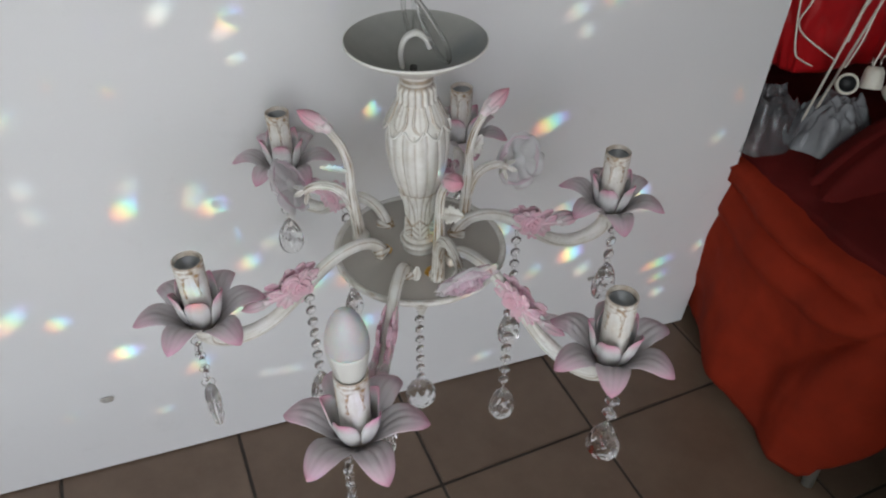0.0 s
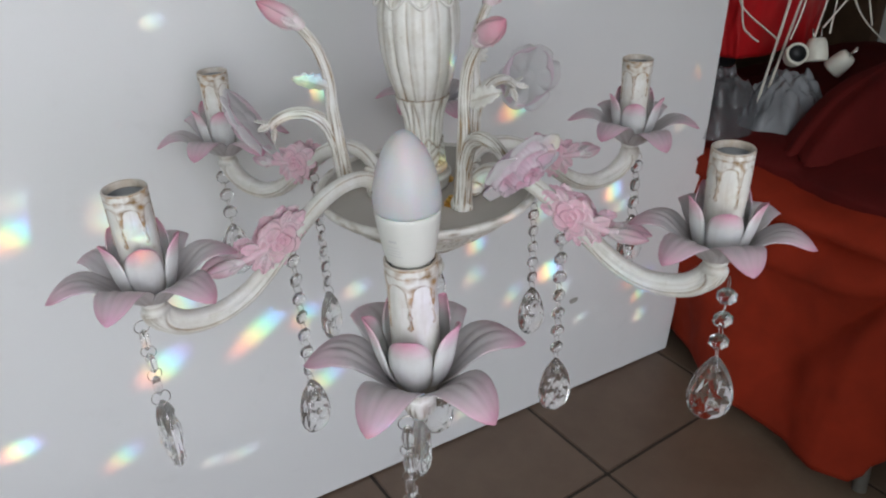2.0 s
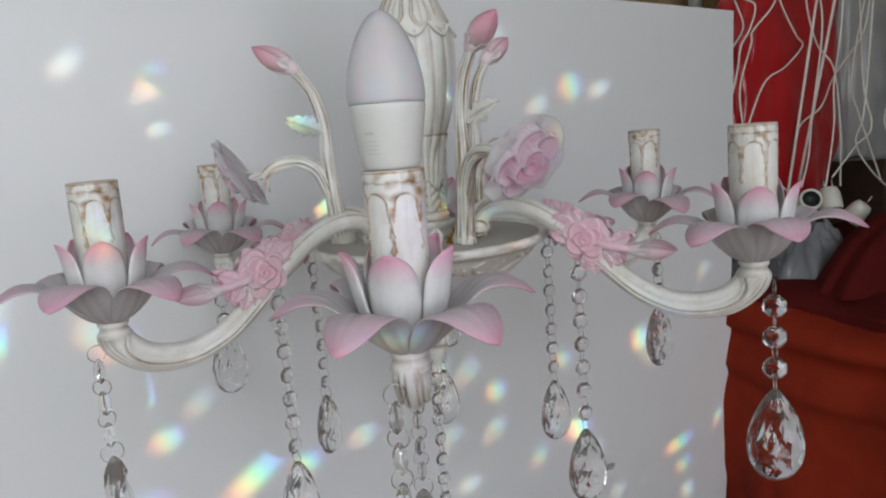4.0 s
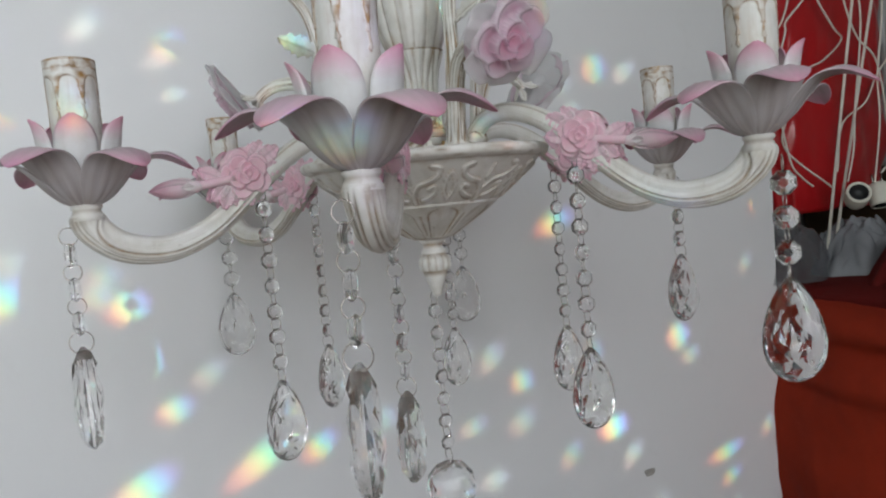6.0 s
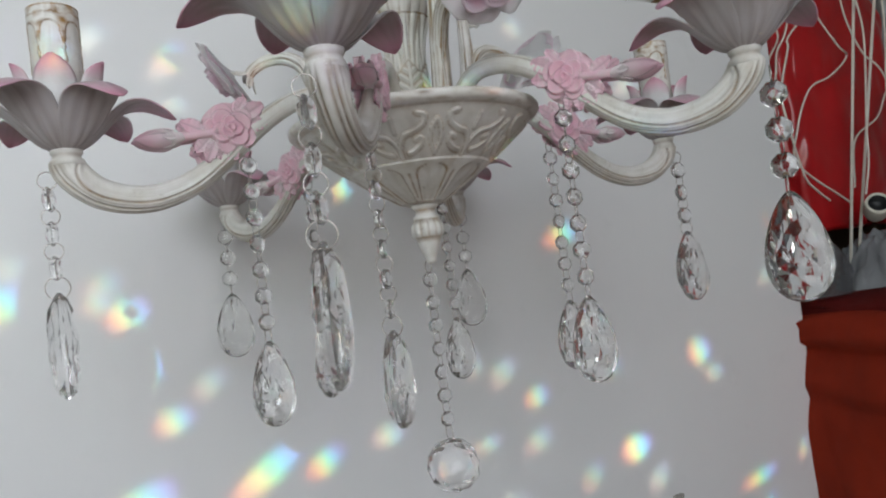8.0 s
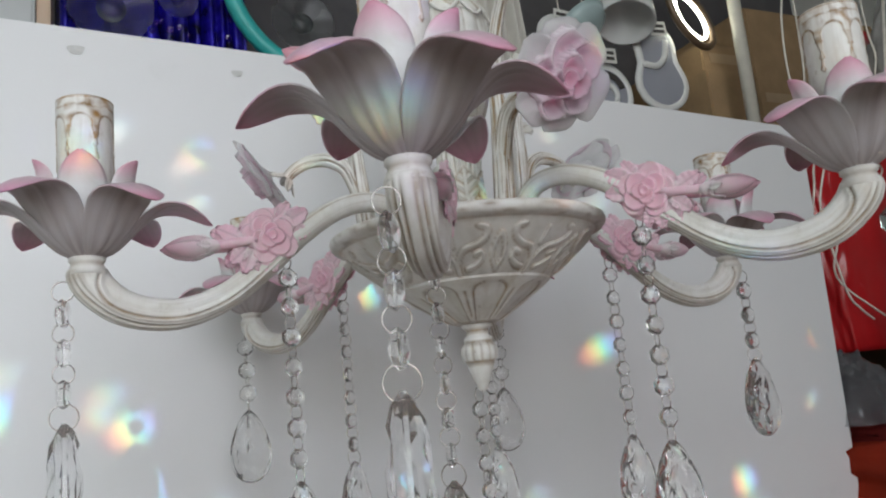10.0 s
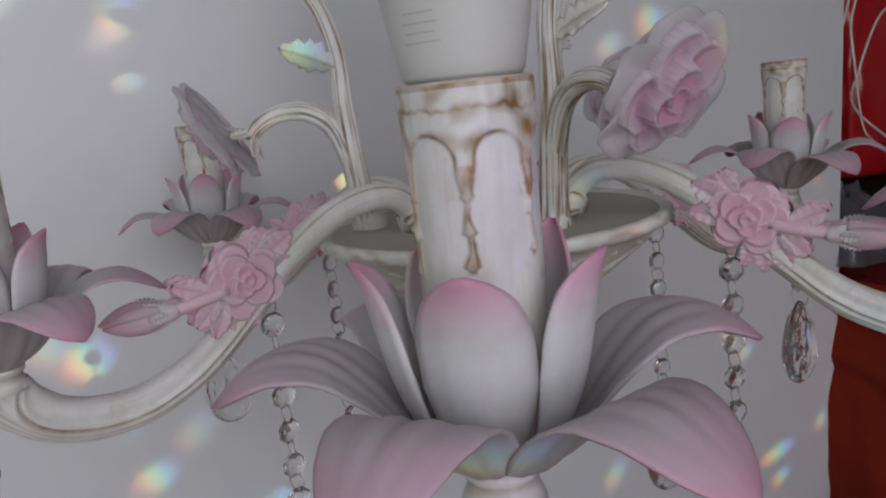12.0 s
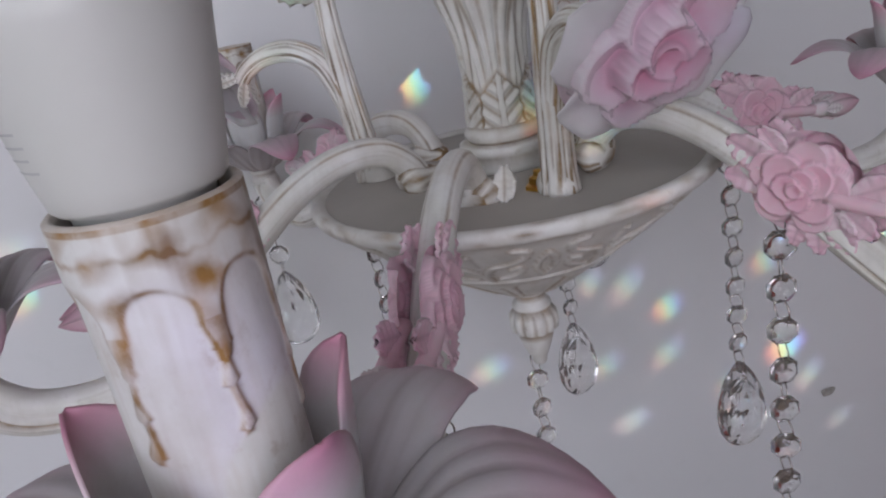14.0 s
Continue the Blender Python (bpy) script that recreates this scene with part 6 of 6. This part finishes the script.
    for k in range(60):
        own = set(bm.verts)
        bmesh.ops.create_icosphere(bm, subdivisions=1, radius=rng.uniform(0.003, 0.007))
        off = bp(-0.295 + rng.random() * 0.27, -0.755 + rng.uniform(-0.02, 0.02), 1.12 + rng.random() * 0.26)
        for v in bm.verts:
            if v not in own:
                v.co += off
    tagged(place("violet_beads", finish(bm, "violet_beads", glass("violet_glass", (0.50, 0.30, 0.85), 0.05, 1.5), False)), "small violet glass beads strung before the curtain", "bead strings", kind="stuff")
    # folded pale curtain
    bm = bmesh.new()
    layers(bm)
    rows = []
    for i in range(121):
        q = i / 120
        u = 0.30 + 0.24 * q
        n = -0.68 + 0.012 * math.sin(q * 60) + 0.006 * math.sin(q * 23)
        rows.append([bm.verts.new(bp(u + (0.42 - u) * 0.35 * h, n, 0.96 + 0.5 * h)) for h in (0, 0.3, 0.6, 0.8, 0.9, 1.0)])
    for a, c in zip(rows, rows[1:]):
        for k in range(5):
            bm.faces.new((a[k], c[k], c[k + 1], a[k + 1]))
    ob = place("pleated_shade", finish(bm, "pleated_shade", plain("ivory_fabric", (0.66, 0.63, 0.58), 0.8, 0, 0.08, 20, 0.2)))
    so = ob.modifiers.new("thickness", "SOLIDIFY")
    so.thickness = 0.003
    tagged(ob, "ivory pleated fabric lampshade", "lampshade")

    # flat acrylic lamps with pale rims
    rim_mat = plain("pale_lamp_rim", (0.80, 0.80, 0.78), 0.4, 0, 0.03, 20, 0.05)
    grey = plain("grey_lamp_face", (0.34, 0.35, 0.40), 0.3, 0, 0.06, 12, 0.05)

    bean = [(-1, 0.0), (-0.97, 0.28), (-0.9, 0.52), (-0.75, 0.82), (-0.5, 0.99), (-0.3, 1.0), (-0.08, 0.86), (0.1, 0.73), (0.3, 0.74), (0.55, 0.76), (0.75, 0.66), (0.9, 0.44), (0.97, 0.24), (1, 0.0)]

    def outline(kind, s):
        a = 2 * math.pi * s
        if kind == "ring":
            return math.cos(a), math.sin(a)
        h = math.sin(a)
        return math.copysign(curve_at(bean, h), math.cos(a)) if abs(h) < 0.9999 else 0.0, 1.5 * h

    def flat_lamp(kind, u, z, r, tilt, label):
        m = Matrix.Translation(bp(u, -0.70, z)) @ BOARD_TURN @ pose(0, 0, 0, 0, tilt, 0)
        top = thing("flat_lamp", m, label, "lamp", "flat lamps on the rack")
        bm = bmesh.new()
        layers(bm)
        pts = [Vector((r * outline(kind, k / 48)[0], 0, r * outline(kind, k / 48)[1])) for k in range(49)]
        tube(bm, pts, 0.0090, 10, flat=0.7, caps=False)
        part("rim", bm, rim_mat, top, "pale glowing-white rim, switched off", m)
        bm = bmesh.new()
        ra = [bm.verts.new((0.97 * p.x, 0.004, 0.97 * p.z)) for p in pts[:-1]]
        rb = [bm.verts.new((0.97 * p.x, -0.006, 0.97 * p.z)) for p in pts[:-1]]
        bm.faces.new(ra)
        bm.faces.new(rb[::-1])
        for k in range(48):
            bm.faces.new((ra[k], ra[(k + 1) % 48], rb[(k + 1) % 48], rb[k]))
        part("face", bm, grey, top, "flat grey face", m, smooth=False)
        if kind == "ring":
            bm = bmesh.new()
            ring_mesh(bm, (0, 0.006, -0.10 * r), 0.40 * r, 0.006, "Y", 1.0, 32, 8)
            part("inner_rim", bm, rim_mat, top, m=m)
            bm = bmesh.new()
            arc = [Vector((0.70 * r * math.cos(a), 0.006, 0.70 * r * math.sin(a))) for a in [0.3 + 2.6 * k / 24 for k in range(25)]]
            tube(bm, arc, 0.13 * r, 8, flat=0.25)
            part("dark_arc", bm, DARK, top, "dark slot in the face", m)
        else:
            bm = bmesh.new()
            sweep = spline([(-0.78 * r, 0.006, 0.10 * r), (-0.15 * r, 0.006, 0.02 * r), (0.25 * r, 0.006, 0.35 * r), (0.45 * r, 0.006, 0.95 * r)], 24)
            tube(bm, sweep, 0.0075, 8, flat=0.7)
            part("inner_rim", bm, rim_mat, top, m=m)
        bm = bmesh.new()
        tube(bm, [m @ Vector((0, 0, r * 1.0)), m @ Vector((0, 0.01, r * 1.6)), bp(u, -0.72, 2.2)], 0.0014, 6)
        part("cord", bm, WIRE, top)
        bm = bmesh.new()
        box(bm, (-0.020, 0.020, r * 1.02), (0.022, 0.0215, r * 1.02 + 0.032))
        tag = part("price_tag", bm, plain("paper_tag", (0.75, 0.74, 0.70), 0.8, 0, 0.04, 30, 0), top, "white paper price tag", m, smooth=False)
        for row in range(2):
            bm = bmesh.new()
            box(bm, (-0.015, 0.0217, r * 1.02 + 0.006 + 0.012 * row), (0.016, 0.0222, r * 1.02 + 0.013 + 0.012 * row))
            part("writing_bar", bm, DARK, tag, "dark bar of handwriting", m, smooth=False)

    flat_lamp("ring", 0.704, 1.136, 0.058, 0, "round grey acrylic lamp with pale rings")
    flat_lamp("bean", 0.852, 1.206, 0.062, -4, "bean-shaped grey acrylic lamp with a pale rim")
    flat_lamp("bean", 0.600, 1.215, 0.052, 6, "bean-shaped grey acrylic lamp with a pale rim")
    flat_lamp("ring", 0.735, 1.42, 0.075, 0, "round grey acrylic lamp with pale rings")
    # a shallow pale dish of glass
    m = Matrix.Translation(bp(0.662, -0.68, 1.262)) @ BOARD_TURN @ pose(0, 0, 0, 30, -18, 0)
    bm = bmesh.new()
    lathe(bm, [(0.0, -0.012), (0.030, -0.010), (0.052, 0.004), (0.060, 0.020), (0.056, 0.020), (0.048, 0.008), (0.0, -0.006)], 32)
    top = thing("glass_dish", m, "shallow pale turquoise glass dish hanging on the rack", "glass dish")
    part("bowl", bm, plain("pale_turquoise_glass", (0.45, 0.56, 0.56), 0.15, 0, 0.05, 20, 0), top, m=m)
    bm = bmesh.new()
    tube(bm, [bp(0.662, -0.68, 1.262), bp(0.662, -0.69, 1.6), bp(0.662, -0.70, 2.2)], 0.0014, 6)
    part("cord", bm, WIRE, top)
    # white ceramic-like shades above
    for u, z in ((0.752, 1.300), (0.62, 1.40), (0.80, 1.42)):
        m = Matrix.Translation(bp(u, -0.66, z)) @ BOARD_TURN @ pose(0, 0, 0, 15, 20, 0)
        bm = bmesh.new()
        lathe(bm, [(0.0, 0.05), (0.03, 0.048), (0.055, 0.02), (0.060, -0.03), (0.056, -0.03), (0.050, 0.018), (0.0, 0.04)], 28)
        top = thing("pendant_lamp", m, "small pendant lamp with white glossy shade", "lamp", "pendant lamps on the rack")
        part("shade", bm, plain("white_gloss", (0.75, 0.75, 0.74), 0.25, 0, 0.03, 10, 0), top, m=m)
    # the one lamp that is lit
    glow, nt, b = material("lit_lamp_strip")
    b.inputs["Emission Color"].default_value = (1.0, 0.95, 0.8, 1)
    b.inputs["Emission Strength"].default_value = 16.0
    m = Matrix.Translation(bp(0.925, -0.66, 1.310)) @ BOARD_TURN @ pose(0, 0, 0, 0, -35, 0)
    top = thing("lit_lamp", m, "brown oval lamp with a lit white strip", "lamp")
    bm = bmesh.new()
    pts = [Vector((0.038 * math.cos(a), 0, 0.075 * math.sin(a))) for a in [k * math.pi / 20 for k in range(41)]]
    tube(bm, pts, 0.008, 10, caps=False)
    part("frame", bm, plain("bronze_frame", (0.16, 0.11, 0.07), 0.35, 0.4, 0.1, 20, 0.05), top, m=m)
    bm = bmesh.new()
    tube(bm, [0.72 * p for p in pts], 0.004, 8, caps=False)
    part("light_strip", bm, glow, top, "lit white strip", m)
    # cardboard boxes
    for u0, u1, z0, z1, n in ((0.985, 1.125, 0.956, 1.215, -0.80), (1.000, 1.140, 1.216, 1.290, -0.82), (1.20, 1.66, 0.956, 1.42, -0.86)):
        bm = bmesh.new()
        box(bm, (u0, n - 0.16, z0), (u1, n + 0.10, z1), 0.003)
        me = finish(bm, "cardboard_box", CARD, False)
        top = tagged(place("cardboard_box", None, None, Matrix.Translation(bp(u0, n, z0))), "brown cardboard box on the shelf", "box", "boxes on the shelf")
        place("carton", me, top, BOARD_TURN)
        bm = bmesh.new()
        box(bm, (u0 + 0.02, n + 0.1005, (z0 + z1) / 2 - 0.012), (u1 - 0.02, n + 0.1012, (z0 + z1) / 2 + 0.012))
        part("tape", bm, plain("tan_tape", (0.42, 0.30, 0.18), 0.35, 0, 0.05, 30, 0), top, "strip of tan tape", BOARD_TURN, False)
    bm = bmesh.new()
    tube(bm, [bp(1.010, -0.62, 0.956), bp(1.015, -0.62, 1.5), bp(1.02, -0.62, 2.2)], 0.014, 12)
    tagged(place("white_pole", finish(bm, "white_pole", SOCKETW)), "white upright pole of the rack", "pole")


shop_back()


# ---------------------------------------------------------------- floor
def floor():
    bm = bmesh.new()
    box(bm, (-2.4, -2.7, -0.12), (2.8, 3.18, -0.003))
    base = tagged(place("floor", finish(bm, "floor", plain("dark_grout", (0.045, 0.036, 0.030), 0.9, 0, 0.2, 40, 0.3), False)), "brown ceramic tiled floor with dark joints", "floor", kind="structure")
    m, nt, b = material("brown_ceramic_tile")
    info = nt.nodes.new("ShaderNodeObjectInfo")
    tone = mix(nt, ramp(nt, noise_tex(nt, 9, 6, 0.62), [(0.3, 0.0), (0.7, 1.0)]), (0.125, 0.081, 0.055), (0.178, 0.122, 0.086))
    tone = mix(nt, math_node(nt, "MULTIPLY", info.outputs["Random"], 0.25), tone, (0.100, 0.065, 0.046))
    link(nt, mix(nt, ramp(nt, noise_tex(nt, 120, 4, 0.6), [(0.62, 0.0), (0.75, 0.35)]), tone, (0.20, 0.16, 0.13)), b.inputs["Base Color"])
    b.inputs["Roughness"].default_value = 0.38
    bump(nt, b, noise_tex(nt, 60, 4, 0.6), 0.08, 0.001)
    pitch, half, ang = 0.328, 0.161, 37.6
    bm = bmesh.new()
    box(bm, (-half, -half, -0.010), (half, half, 0.0), 0.0015)
    me = finish(bm, "tile", m, False)
    for i in range(-11, 12):
        for j in range(-11, 12):
            p = pose(0, 0, 0, 0, 0, ang) @ Vector(((i + 0.5) * pitch, (j + 0.5) * pitch, 0)) + Vector((0.001, 0.128, 0))
            if -2.16 < p.x < 2.45 and -2.48 < p.y < 2.9:
                place("tile", me, base, pose(p.x, p.y, 0, 0, 0, ang))


floor()
